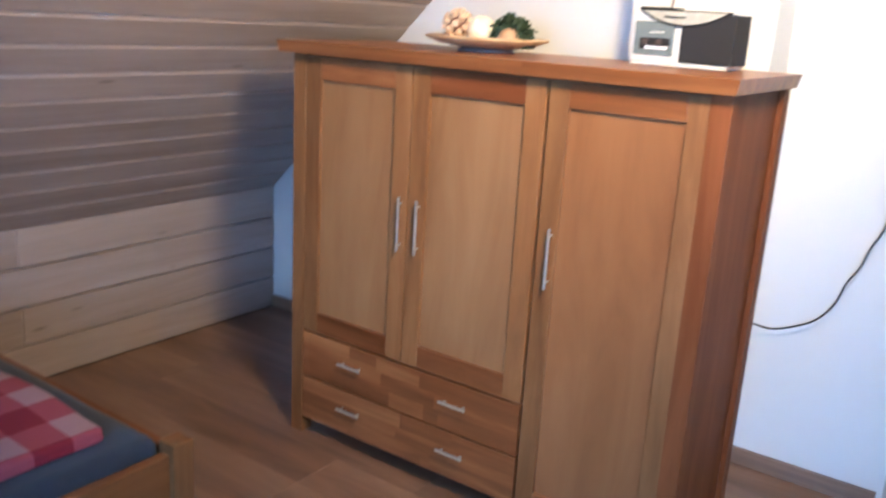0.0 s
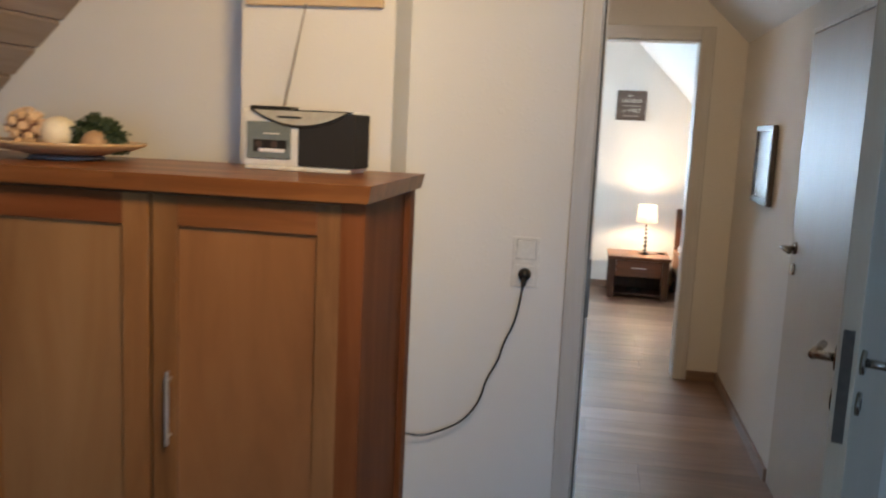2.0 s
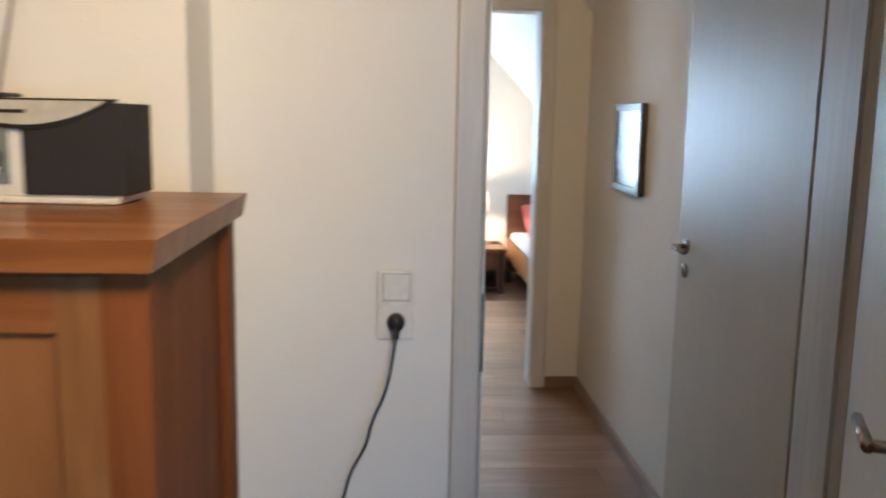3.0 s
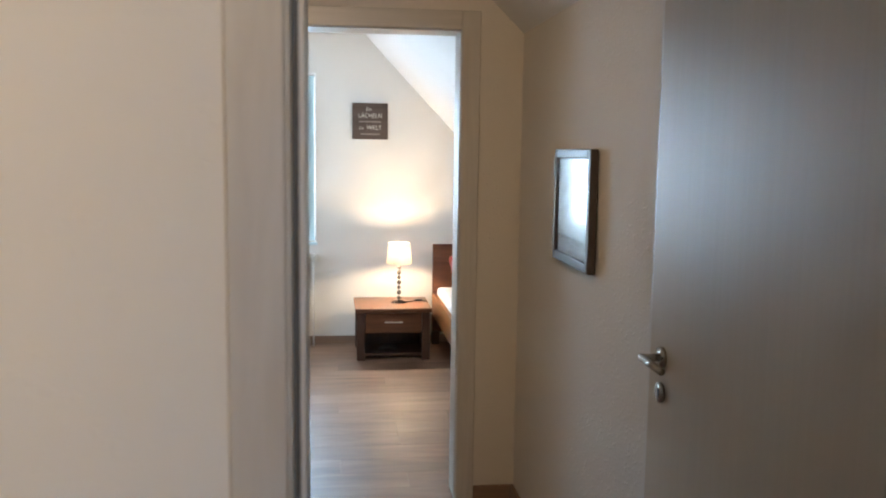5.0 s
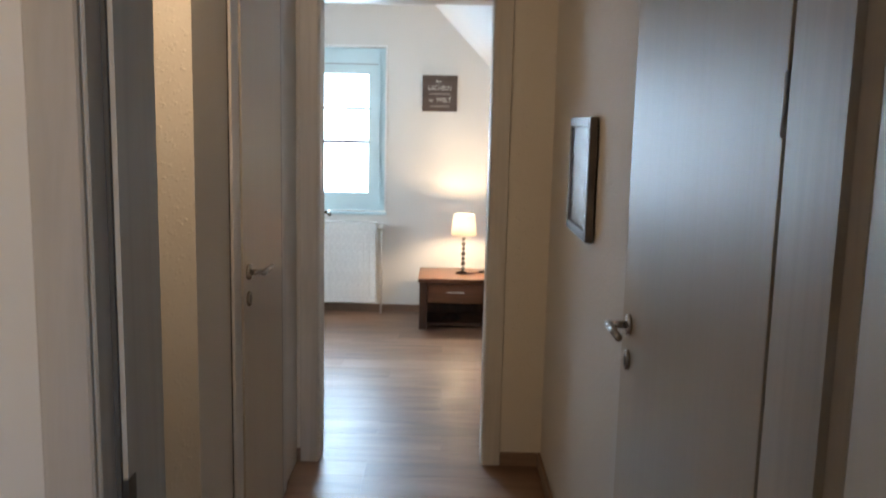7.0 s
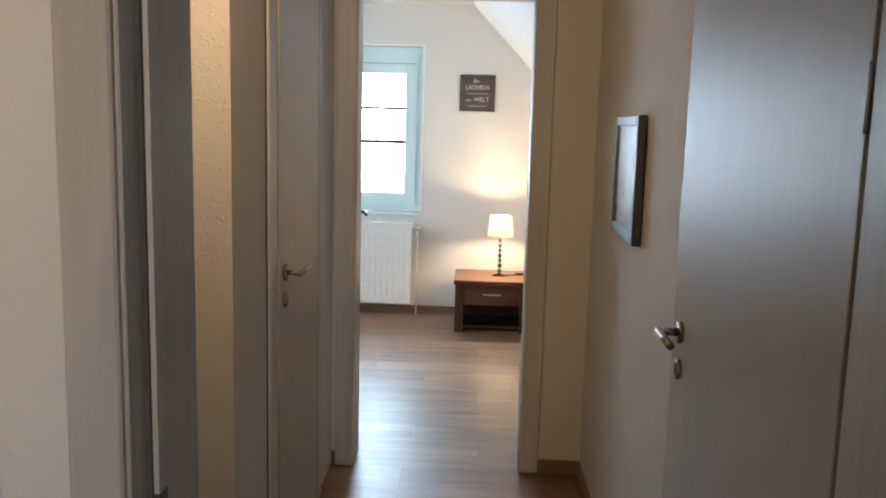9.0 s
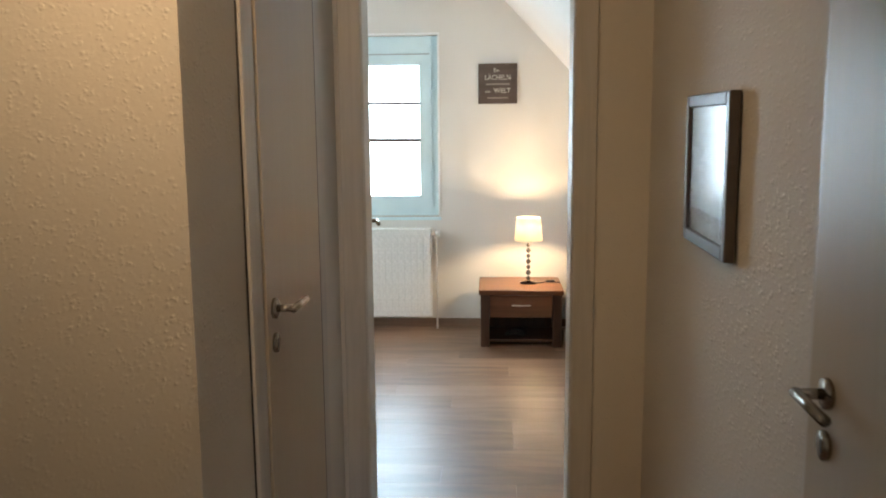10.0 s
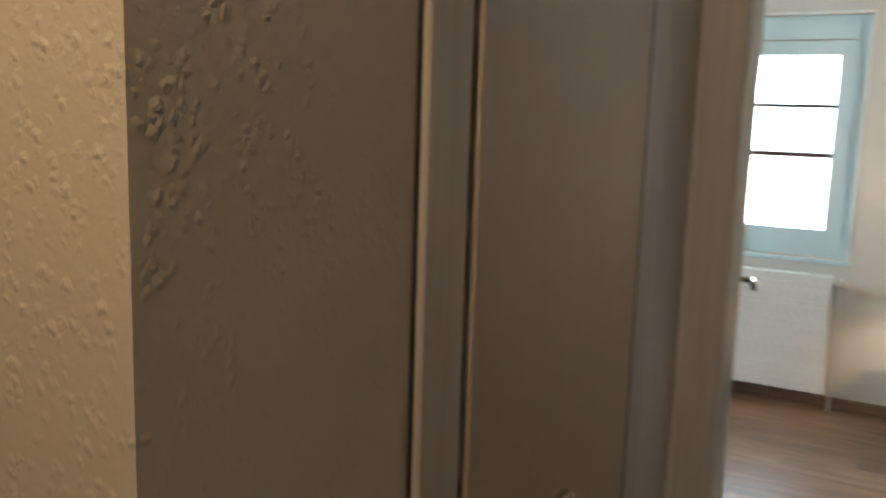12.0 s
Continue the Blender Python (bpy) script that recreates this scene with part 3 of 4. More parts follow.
window("window_2", 0.7, 2.2, 0.85, 2.1, -2.27, 1, "white plastic window behind the walker")
# Added stair window, never in view, for the fill lamp behind it.
w3 = tagged(new("window_3"), "unseen stair window, added to let light into the hall", "window", "", "structure")
part("window_frame", wall_cells("y", -2.1, -2.04, (3.355, 4.095), 1.005, 2.095, [(3.42, 4.03, 1.07, 2.03)]), M_PVC, w3)
p3 = part("pane", bm_box(-2.073, -2.067, 3.415, 4.035, 1.065, 2.035), M_GLASS, w3)
p3.visible_shadow = False
# Unseen window, added so that the west fill lamp can shine in.
w4 = tagged(new("window_4"), "unseen white plastic window, added to light the far bedroom", "window", "", "structure")
part("window_frame", wall_cells("y", -2.02, -1.95, (6.955, 8.045), 0.955, 2.095, [(7.03, 7.97, 1.03, 2.02)]), M_PVC, w4)
p4 = part("pane", bm_box(-1.988, -1.982, 7.025, 7.975, 1.025, 2.025), M_GLASS, w4)
p4.visible_shadow = False
structure("backdrop", bm_box(-14, 14, 24, 24.1, -8, 14), glow("bright_overcast_distance", (0.86, 0.95, 1.0), 3.2), "bright white overcast distance outside the window", "backdrop")
structure("ground", bm_box(-300, 300, -300, 300, -3.1, -3.0), plain("far_grass", (0.06, 0.09, 0.03), 0.9, grain=0.02, gsize=3), "green ground outside, a storey below", "ground")
for nm, x0, x1, y0, y1 in (("building_base_1", -2.5, 2.9, -2.35, FAR_Y + 0.3),):
    structure(nm, bm_box(x0, x1, y0, y1, -3.0, -0.03), M_WALL, "plain rendered lower storey of the house", "building")


# ---- bedroom: wardrobe ----
def bar_handle(parent, p, length, upright=True):
    x, y, z = p
    h = length / 2
    if upright:
        b = bm_box(x - 0.0038, x + 0.0038, y - 0.019, y - 0.013, z - h, z + h, 0.002, 2)
        for s in (-1, 1):
            bm_rod((x, y, z + s * (h - 0.02)), (x, y - 0.015, z + s * (h - 0.02)), 0.003, n=10, bm=b)
    else:
        b = bm_box(x - h, x + h, y - 0.020, y - 0.014, z - 0.0042, z + 0.0042, 0.002, 2)
        for s in (-1, 1):
            bm_rod((x + s * (h - 0.015), y, z), (x + s * (h - 0.015), y - 0.016, z), 0.0034, n=10, bm=b)
    return part("handle", b, M_STEEL, parent, "brushed steel bar handle")


def framed_door(parent, x0, x1, z0, z1, y, handle_x, stile=0.062, rail=0.07, panel=None, top=None):
    """Frame-and-panel door: stiles, rails and a sunk panel."""
    d = part("door", bm_box(x0, x0 + stile, y - 0.021, y, z0, z1, 0.002, 2), M_BEECH_Z, parent)
    part("stile", bm_box(x1 - stile, x1, y - 0.021, y, z0, z1, 0.002, 2), M_BEECH_Z, d)
    for a, b in ((z0, z0 + rail), (z1 - rail, z1)):
        part("rail", bm_box(x0 + stile, x1 - stile, y - 0.0205, y, a, b, 0.002, 2), top if top and a > 0.6 else M_BEECH_X, d)
    part("panel", bm_box(x0 + stile, x1 - stile, y - 0.011, y - 0.003, z0 + rail, z1 - rail), panel or M_PANEL, d, "paler sunk wooden panel")
    bar_handle(d, (handle_x, y - 0.021, 0.845), 0.17)
    return d


M_PANEL = wood("oiled_alder_panel", (0.205, 0.096, 0.034), (0.27, 0.135, 0.052), (0.325, 0.172, 0.071), "z", 0.42, 0.4, 0.25, sheen=0.25)
M_PANEL_RED = wood("oiled_alder_red_panel", (0.195, 0.079, 0.026), (0.255, 0.110, 0.039), (0.305, 0.140, 0.053), "z", 0.42, 0.4, 0.2, sheen=0.25)
M_HEART_SHADE_Z = wood("alder_heartwood_shade_upright", (0.105, 0.031, 0.010), (0.155, 0.050, 0.016), (0.215, 0.075, 0.025), "z", 0.55, 0.7, 0.3, sheen=0.1)
M_HEART_X = wood("alder_heartwood_level", (0.12, 0.034, 0.011), (0.185, 0.058, 0.018), (0.26, 0.092, 0.03), "x", 0.42, 0.9, 0.3, sheen=0.2)
WX, WY = -1.275, 2.145
wr = thing("wardrobe", (WX, WY, 0), "three-door oiled alder wardrobe with two drawers and steel bar handles", "wardrobe")
WW, WD, WH = 1.41, 0.50, 1.325
# Right posts are dark heartwood; the same tone paints the shaded right side panel.
for nm, x in (("side_panel", 0.0), ("side_panel", WW - 0.052)):
    for y0, y1 in ((0.0, 0.052), (WD - 0.052, WD)):
        part("post", bm_box(x, x + 0.052, y0, y1, 0, WH, 0.003, 2), M_HEART_SHADE_Z if x > 0.5 else M_BEECH_Z, wr)
    part(nm, bm_box(x + 0.012, x + 0.036, 0.052, WD - 0.052, 0.07, WH), M_HEART_SHADE_Z if x > 0.5 else M_BEECH_Z, wr)
part("back_panel", bm_box(0.052, WW - 0.052, WD - 0.03, WD - 0.02, 0.07, WH), M_BEECH_Z, wr)
part("bottom_board", bm_box(0.04, WW - 0.04, 0.024, WD - 0.03, 0.058, 0.08), M_BEECH_X, wr)
part("top_rail", bm_box(0.052, WW - 0.052, 0.024, 0.06, WH - 0.06, WH), M_BEECH_X, wr)
part("divider", bm_box(0.925, 0.945, 0.024, WD - 0.03, 0.08, WH - 0.06), M_BEECH_Z, wr)
part("drawer_shelf", bm_box(0.052, 0.925, 0.024, WD - 0.03, 0.382, 0.398), M_BEECH_X, wr)
def lamellas(x0, x1, y0, y1, z0, z1, rows, seed, across="y"):
    """Edge-glued board: strips of timber side by side, butted at random lengths."""
    r_ = random.Random(seed)
    boards_ = []
    for i_ in range(rows):
        cuts_ = [x0, *sorted(r_.uniform(x0 + 0.1, x1 - 0.1) for _ in range(3)), x1]
        for a_, c_ in zip(cuts_, cuts_[1:]):
            if across == "y":
                boards_.append(bm_box(a_, c_, y0 + (y1 - y0) * i_ / rows, y0 + (y1 - y0) * (i_ + 1) / rows, z0, z1))
            else:
                boards_.append(bm_box(a_, c_, y0, y1, z0 + (z1 - z0) * i_ / rows, z0 + (z1 - z0) * (i_ + 1) / rows))
    return boards_


# plate of edge-glued strips with an undercut edge
boards = lamellas(-0.045, WW + 0.022, -0.038, WD + 0.018, WH + 0.001, WH + 0.038, 12, 21)
for v in [v for b in boards for v in b.verts]:
    low = v.co.z < WH + 0.012
    for k_, lo_, hi_, d_ in ((0, -0.045, WW + 0.022, 0.009), (1, -0.038, WD + 0.018, 0.008)):
        c_ = d_ if low else 0.002
        if abs(v.co[k_] - lo_) < 1e-4:
            v.co[k_] += c_
        elif abs(v.co[k_] - hi_) < 1e-4:
            v.co[k_] -= c_
top = part("top", boards[0], M_BEECH_X, wr, "glowing brown edge-glued top board")
for b in boards[1:]:
    part("strip", b, M_BEECH_X, top)
framed_door(wr, 0.056, 0.482, 0.396, WH - 0.008, 0.022, 0.462)
framed_door(wr, 0.487, 0.926, 0.396, WH - 0.008, 0.022, 0.53, top=M_HEART_X)
framed_door(wr, 0.936, WW - 0.045, 0.066, WH - 0.008, 0.022, 0.978, 0.058, 0.066, panel=M_PANEL_RED)
for z0, z1 in ((0.066, 0.219), (0.226, 0.388)):
    boards = lamellas(0.056, 0.926, 0.001, 0.022, z0, z1, 3, int(100 * z1), "z")
    dr = part("drawer", boards[0], M_BEECH_X, wr)
    for b in boards[1:]:
        part("strip", b, M_BEECH_X, dr)
    for hx in (0.28, 0.70):
        bar_handle(dr, (hx, 0.001, (z0 + z1) / 2 + 0.012), 0.10, False)

# ---- bedroom: on the wardrobe ----
TOPZ = WH + 0.038
bw = thing("bowl", (-0.728, 2.43, TOPZ), "shallow pale wooden bowl on the wardrobe", "bowl")
part("dish", bm_lathe([(0.075, 0.011), (0.09, 0.012), (0.15, 0.023), (0.189, 0.038), (0.192, 0.044), (0.186, 0.046), (0.145, 0.032), (0.08, 0.021), (0.0, 0.019)], 48), M_BOWL, bw, smooth=True)
part("foot", bm_lathe([(0.0, 0.0), (0.088, 0.0), (0.091, 0.006), (0.08, 0.011), (0.0, 0.011)], 40), plain("dull_bowl_foot", (0.35, 0.33, 0.32), 0.4, 0.5), bw, "dull metal foot", True)

ball = thing("branch_ball", (-0.828, 2.41, TOPZ + 0.078), "ornamental ball of pale cut branch slices", "ornament")
b = bmesh.new()
bmesh.ops.create_icosphere(b, subdivisions=2, radius=0.036)
part("core", b, M_BARK, ball)
gold = math.pi * (3 - math.sqrt(5))
for i in range(22):
    zz = 1 - 2 * (i + 0.5) / 22
    rr = math.sqrt(1 - zz * zz)
    n = Vector((rr * math.cos(gold * i), rr * math.sin(gold * i), zz))
    part("slice", bm_rod(n * 0.030, n * 0.049, 0.0116, 0.0104, 12), M_TWIGEND, ball)
candle = thing("wax_ball", (-0.748, 2.425, TOPZ + 0.063), "smooth cream wax ball in the bowl", "ornament")
b = bmesh.new()
bmesh.ops.create_uvsphere(b, u_segments=28, v_segments=18, radius=0.044)
part("ball", b, M_CREAM, candle, smooth=True)
wre = thing("leaf_arch", (-0.640, 2.43, TOPZ + 0.026), "dark green arch of box leaves over a nut", "ornament")
rl = random.Random(3)
b = bmesh.new()
for i in range(1500):
    a = rl.uniform(-0.25, math.pi + 0.25)
    r0, ph = abs(rl.gauss(0.014, 0.006)), rl.uniform(0, 2 * math.pi)
    c = Vector(((0.054 + r0 * math.cos(ph)) * math.cos(a), r0 * 1.3 * math.sin(ph), 0.006 + (0.060 + r0 * math.cos(ph)) * math.sin(a)))
    if c.z < 0.0:
        c.z = 0.002
    q = Euler((rl.uniform(0, 6.3), rl.uniform(0, 6.3), rl.uniform(0, 6.3))).to_matrix()
    l, w = rl.uniform(0.009, 0.016), rl.uniform(0.0035, 0.006)
    vs = [b.verts.new(c + q @ Vector(p)) for p in ((0, 0, 0), (l * 0.5, w, 0.001), (l, 0, 0.002), (l * 0.5, -w, 0.001))]
    b.faces.new(vs)
part("leaves", b, M_MOSS, wre)
b = bmesh.new()
bmesh.ops.create_uvsphere(b, u_segments=20, v_segments=14, radius=0.038)
for v in b.verts:
    v.co.y -= 0.012
    v.co.z = max(v.co.z, -0.012) * 1.05 + 0.012
part("nut", b, plain("tan_nut_shell", (0.42, 0.26, 0.15), 0.5, grain=0.002, gsize=90), wre, "tan wooden nut", True)

rad = thing("cassette_radio", (-0.119, 2.50, TOPZ), "silver and black portable cassette radio with a raised aerial", "radio", turn=-3)
RW, RH = 0.296, 0.150
b = bm_box(-RW / 2, RW / 2, -0.055, 0.06, 0.008, RH, 0.012, 3)
part("body", b, M_SILVER, rad)
part("base_strip", bm_box(-RW / 2 + 0.012, RW / 2 - 0.012, -0.06, 0.055, 0.001, 0.010, 0.002), M_SILVER, rad)
part("speaker_grille", bm_box(0.002, RW / 2 + 0.0015, -0.0585, 0.05, 0.013, RH - 0.006, 0.004, 2), M_GRILLE, rad, "black speaker cloth")
dk = part("cassette_door", bm_box(-RW / 2 + 0.016, -0.016, -0.060, -0.054, 0.028, 0.118, 0.003, 2), M_GREYGLASS, rad, "grey see-through cassette door")
part("cassette_slot", bm_box(-RW / 2 + 0.034, -0.026, -0.0615, -0.0598, 0.044, 0.074, 0.001), M_BLACK, dk)
for x_reel in (-0.098, -0.058):
    part("tape_reel", bm_rod((x_reel, -0.0625, 0.063), (x_reel, -0.0612, 0.063), 0.009, n=18), plain("brown_tape_reel", (0.07, 0.05, 0.045), 0.4), dk, "small brown tape reel")
part("cassette_label", bm_box(-RW / 2 + 0.05, -0.030, -0.0624, -0.0606, 0.044, 0.053, 0.0008), M_SHEET, dk, "white cassette label")
part("trim_line", bm_box(-RW / 2 + 0.062, -0.045, -0.0613, -0.0601, 0.088, 0.091), M_SILVER, dk)


def lens_shape(x0, x1, top, sag, y0, y1):
    bm_ = bmesh.new()
    n = 24
    up = [(x0 + (x1 - x0) * i / n, top) for i in range(n + 1)]
    dn = [(x0 + (x1 - x0) * i / n, top - sag * (1 - (2 * i / n - 1) ** 2)) for i in range(n - 1, 0, -1)]
    ring = up + dn
    f = [bm_.verts.new((x, y0, z)) for x, z in ring]
    k_ = [bm_.verts.new((x, y1, z)) for x, z in ring]
    bm_.faces.new(f)
    bm_.faces.new(list(reversed(k_)))
    for i in range(len(ring)):
        j = (i + 1) % len(ring)
        bm_.faces.new((f[i], f[j], k_[j], k_[i]))
    return bm_


part("dial_rim", lens_shape(-0.126, 0.140, RH - 0.001, 0.044, -0.0605, -0.05), M_BLACK, rad, "black curved rim")
dial = part("dial", lens_shape(-0.114, 0.126, RH - 0.004, 0.034, -0.0625, -0.052), plain("pale_champagne_dial", (0.66, 0.64, 0.56), 0.25, 0.4), rad, "pale metallic tuning dial")
part("dial_slot", bm_box(-0.05, 0.012, -0.0634, -0.0618, RH - 0.022, RH - 0.017), M_BLACK, dial)
part("carrying_handle", bm_box(-0.128, -0.02, -0.05, 0.0, RH - 0.001, RH + 0.006, 0.003, 2), M_BLACK, rad, "folded black carrying handle")
part("aerial", bm_rod((-0.085, 0.05, RH - 0.006), (-0.045, 0.09, RH + 0.27), 0.0040, 0.0024, 10), plain("dull_aerial_steel", (0.34, 0.29, 0.25), 0.4, 0.8), rad, "raised telescopic aerial")

# ---- bedroom: chimney picture, socket, cable ----
pc = thing("wooden_wall_board", (-0.20, 2.7895, 1.81), "pale wooden board hanging on the chimney breast", "wall decoration")
part("board", bm_box(-0.195, 0.195, -0.02, 0, 0, 0.50, 0.003, 2), M_PINE, pc)
part("lower_edge", bm_box(-0.197, 0.197, -0.024, 0, -0.008, 0.012, 0.002), M_PINE, pc)
sw = thing("switch_and_socket", (0.411, NY - 0.0005, 1.02), "white double frame with a light switch above a socket", "light switch")
part("frame", bm_box(-0.0405, 0.0405, -0.0104, 0, 0, 0.152, 0.003, 2), M_WHITE, sw)
# Grey plate paints the shadow line round the rocker.
part("rocker_joint", bm_box(-0.0295, 0.0295, -0.0108, -0.008, 0.0845, 0.1445), plain("switch_joint_shade", (0.22, 0.21, 0.20), 0.6), sw)
part("rocker", bm_box(-0.028, 0.028, -0.0155, -0.008, 0.086, 0.143, 0.0025, 2), M_WHITE, sw)
part("socket_insert", bm_box(-0.0275, 0.0275, -0.0125, -0.008, 0.012, 0.067, 0.002, 2), M_WHITE, sw)
# Flat grey disc stands for the shade inside the socket well.
part("socket_well", bm_rod((0, -0.0128, 0.04), (0, -0.009, 0.04), 0.0205, n=28), plain("socket_shadow_grey", (0.45, 0.44, 0.42), 0.5), sw)
pl = thing("plug_with_cable", (0.411, NY - 0.013, 1.06), "black mains plug with its cable hanging down the wall", "cable")
b = bm_rod((0, 0, 0), (0, -0.022, 0), 0.019, 0.017, 24)
bm_rod((0, -0.012, -0.006), (0.0, -0.03, -0.03), 0.010, 0.006, 14, b)
part("plug", b, M_BLACK, pl, smooth=True)
tube("cable", [(0.0, -0.028, -0.026), (-0.004, -0.035, -0.06), (-0.02, -0.03, -0.15), (-0.05, -0.03, -0.21), (-0.062, -0.03, -0.27), (-0.098, -0.028, -0.33), (-0.112, -0.028, -0.40), (-0.16, -0.026, -0.47), (-0.22, -0.026, -0.505), (-0.29, -0.028, -0.535), (-0.335, -0.04, -0.525), (-0.38, -0.10, -0.50), (-0.42, -0.17, -0.47)], 0.0032, M_BLACK, pl)

# ---- bedroom: bed ----
BX, BY = -0.82, 1.37
bed = thing("bed", (BX, BY, 0), "alder wood bed with dark blue sheet and red checked duvet", "bed")
for x in (-0.06, -1.33):
    for y in (-0.06, -2.02):
        part("post", bm_box(x, x + 0.06, y, y + 0.06, 0, 0.43 if y > -1 else 0.85, 0.006, 2), M_BEECH_Z, bed)
for x in (-0.047, -1.318):
    part("side_rail", bm_box(x, x + 0.03, -1.96, -0.06, 0.22, 0.40, 0.004, 2), M_BEECH_Y, bed)
part("foot_rail", bm_box(-1.27, -0.06, -0.045, -0.015, 0.22, 0.40, 0.004, 2), M_BEECH_X, bed)
part("headboard", bm_box(-1.27, -0.06, -2.005, -1.975, 0.25, 0.82, 0.006, 2), M_BEECH_X, bed)
part("slat_base", bm_box(-1.285, -0.05, -1.96, -0.05, 0.23, 0.26), M_BEECH_Y, bed)


def soft_slab(x0, x1, y0, y1, z0, z1, rnd, seed, wave):
    bm_ = bm_box(x0, x1, y0, y1, z0, z1, rnd, 4)
    bmesh.ops.subdivide_edges(bm_, edges=[e for e in bm_.edges if e.calc_length() > 0.2], cuts=14, use_grid_fill=True)
    for v_ in bm_.verts:
        if v_.co.z > z0 + 0.3 * (z1 - z0):
            v_.co.z += wave * noise.noise(Vector((v_.co.x * 4 + seed, v_.co.y * 4, 0.3 * seed)))
            v_.co.x += 0.5 * wave * noise.noise(Vector((v_.co.x * 5, v_.co.y * 5 + seed, 3)))
    return bm_


part("mattress", soft_slab(-1.28, -0.052, -1.96, -0.052, 0.262, 0.435, 0.045, 1, 0.006), M_NAVY, bed, "mattress in a dark blue fitted sheet", True)
dv = thing("duvet", (BX, BY, 0.432), "red and white checked duvet spread on the bed", "duvet")
part("cover", soft_slab(-1.26, -0.125, -1.9, -0.155, 0.004, 0.05, 0.02, 7, 0.022), M_CHECK, dv, smooth=True)

# ---- hall: picture ----
pic = thing("framed_picture", (1.432, 4.890, 1.183), "pewter-framed glazed picture hanging on the hall wall", "picture", turn=-90 - 0.8)
PW, PH, PF = 0.445, 0.388, 0.032
for nm, x0, x1, z0, z1 in (("frame_side", -PW / 2, -PW / 2 + PF, 0, PH), ("frame_side", PW / 2 - PF, PW / 2, 0, PH), ("frame_rail", -PW / 2 + PF, PW / 2 - PF, 0, PF), ("frame_rail", -PW / 2 + PF, PW / 2 - PF, PH - PF, PH)):
    part(nm, bm_box(x0, x1, -0.016, 0.010, z0, z1, 0.006, 3), M_PFRAME, pic)
part("backing", bm_box(-PW / 2 + 0.01, PW / 2 - 0.01, 0.002, 0.0095, 0.01, PH - 0.01), M_BLACK, pic)
pr = part("print", bm_box(-PW / 2 + PF, PW / 2 - PF, -0.003, 0.002, PF, PH - PF), plain("pale_blue_print", (0.47, 0.62, 0.68), 0.6, gsize=6), pic)
part("print_foot", bm_box(-PW / 2 + PF, PW / 2 - PF, -0.0042, -0.003, PF, PF + 0.06), plain("dark_green_print", (0.03, 0.06, 0.06), 0.6), pr)
part("glazing", bm_box(-PW / 2 + PF - 0.002, PW / 2 - PF + 0.002, -0.0085, -0.006, PF - 0.002, PH - PF + 0.002), M_PICGLASS, pic)

# ---- far bedroom ----
rd = thing("radiator", (-0.02, FAR_Y - 0.03, 0.095), "white ribbed panel radiator under the window", "radiator")
RX0, RX1, RHH = -0.47, 0.462, 0.64
b = bm_box(RX0, RX1, -0.085, -0.078, 0, RHH, 0.003)
part("front_panel", b, M_ENAMEL, rd)
nr = 20
rib = mesh_from("rib", bm_box(-0.016, 0.016, -0.0872, -0.0835, 0.03, RHH - 0.035, 0.0018, 2), M_ENAMEL)
for i in range(nr):
    o = new("rib", rib)
    o.parent = rd
    o.location = (RX0 + (i + 0.5) * (RX1 - RX0) / nr, 0, 0)
part("side_cover", bm_box(RX1 - 0.002, RX1 + 0.004, -0.083, -0.012, 0.004, RHH - 0.004, 0.002), M_ENAMEL, rd)
part("back_panel", bm_box(RX0, RX1, -0.02, -0.012, 0, RHH, 0.003), M_ENAMEL, rd)
part("top_grille", bm_box(RX0, RX1, -0.086, -0.010, RHH - 0.004, RHH + 0.012, 0.004, 2), M_ENAMEL, rd)
part("bracket", bm_box(0.2, 0.24, -0.02, 0.03, 0.1, 0.14), M_ENAMEL, rd)
vv = part("valve", bm_rod((RX1 + 0.004, -0.05, RHH - 0.035), (RX1 + 0.03, -0.05, RHH - 0.035), 0.011, n=14), M_STEEL, rd, "steel radiator valve", True)
part("thermostat_knob", bm_lathe([(0.0, 0.0), (0.019, 0.002), (0.023, 0.02), (0.021, 0.04), (0.012, 0.05), (0.0, 0.05)], 24, centre=(RX1 + 0.045, -0.05, RHH - 0.05)), M_WHITE, vv, "white thermostat knob", True)
part("pipe", bm_rod((RX1 + 0.042, -0.05, -0.095), (RX1 + 0.042, -0.05, RHH - 0.03), 0.0075, n=14), M_ENAMEL, rd, "white riser pipe", True)

NX, NYY = 0.81, 8.30
ns = thing("bedside_table", (NX, NYY, 0), "dark acacia bedside table with one drawer beside the bed", "bedside table")
NW, ND, NH = 0.545, 0.50, 0.392
part("tabletop", bm_box(-0.012, NW + 0.012, -0.012, ND, NH - 0.032, NH, 0.004, 2), M_TEAK_X, ns)
for x in (0.0, NW - 0.06):
    for y in (0.0, ND - 0.07):
        part("leg", bm_box(x, x + 0.06, y, y + 0.06, 0, NH - 0.032, 0.004, 2), M_TEAK_SHADE_Z, ns)
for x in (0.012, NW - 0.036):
    part("side_panel", bm_box(x, x + 0.024, 0.06, ND - 0.07, 0.045, NH - 0.032), M_TEAK_SHADE_Z, ns)
nd = part("drawer", bm_box(0.064, NW - 0.064, 0.006, 0.028, 0.205, NH - 0.037, 0.003, 2), M_TEAK_X, ns)
bar_handle(nd, (NW / 2, 0.006, 0.29), 0.13, False)
part("drawer_box", bm_box(0.07, NW - 0.07, 0.028, ND - 0.09, 0.21, 0.34), M_TEAK_X, ns)
part("back_panel", bm_box(0.036, NW - 0.036, ND - 0.075, ND - 0.055, 0.02, NH - 0.034), M_TEAK_SHADE_Z, ns)
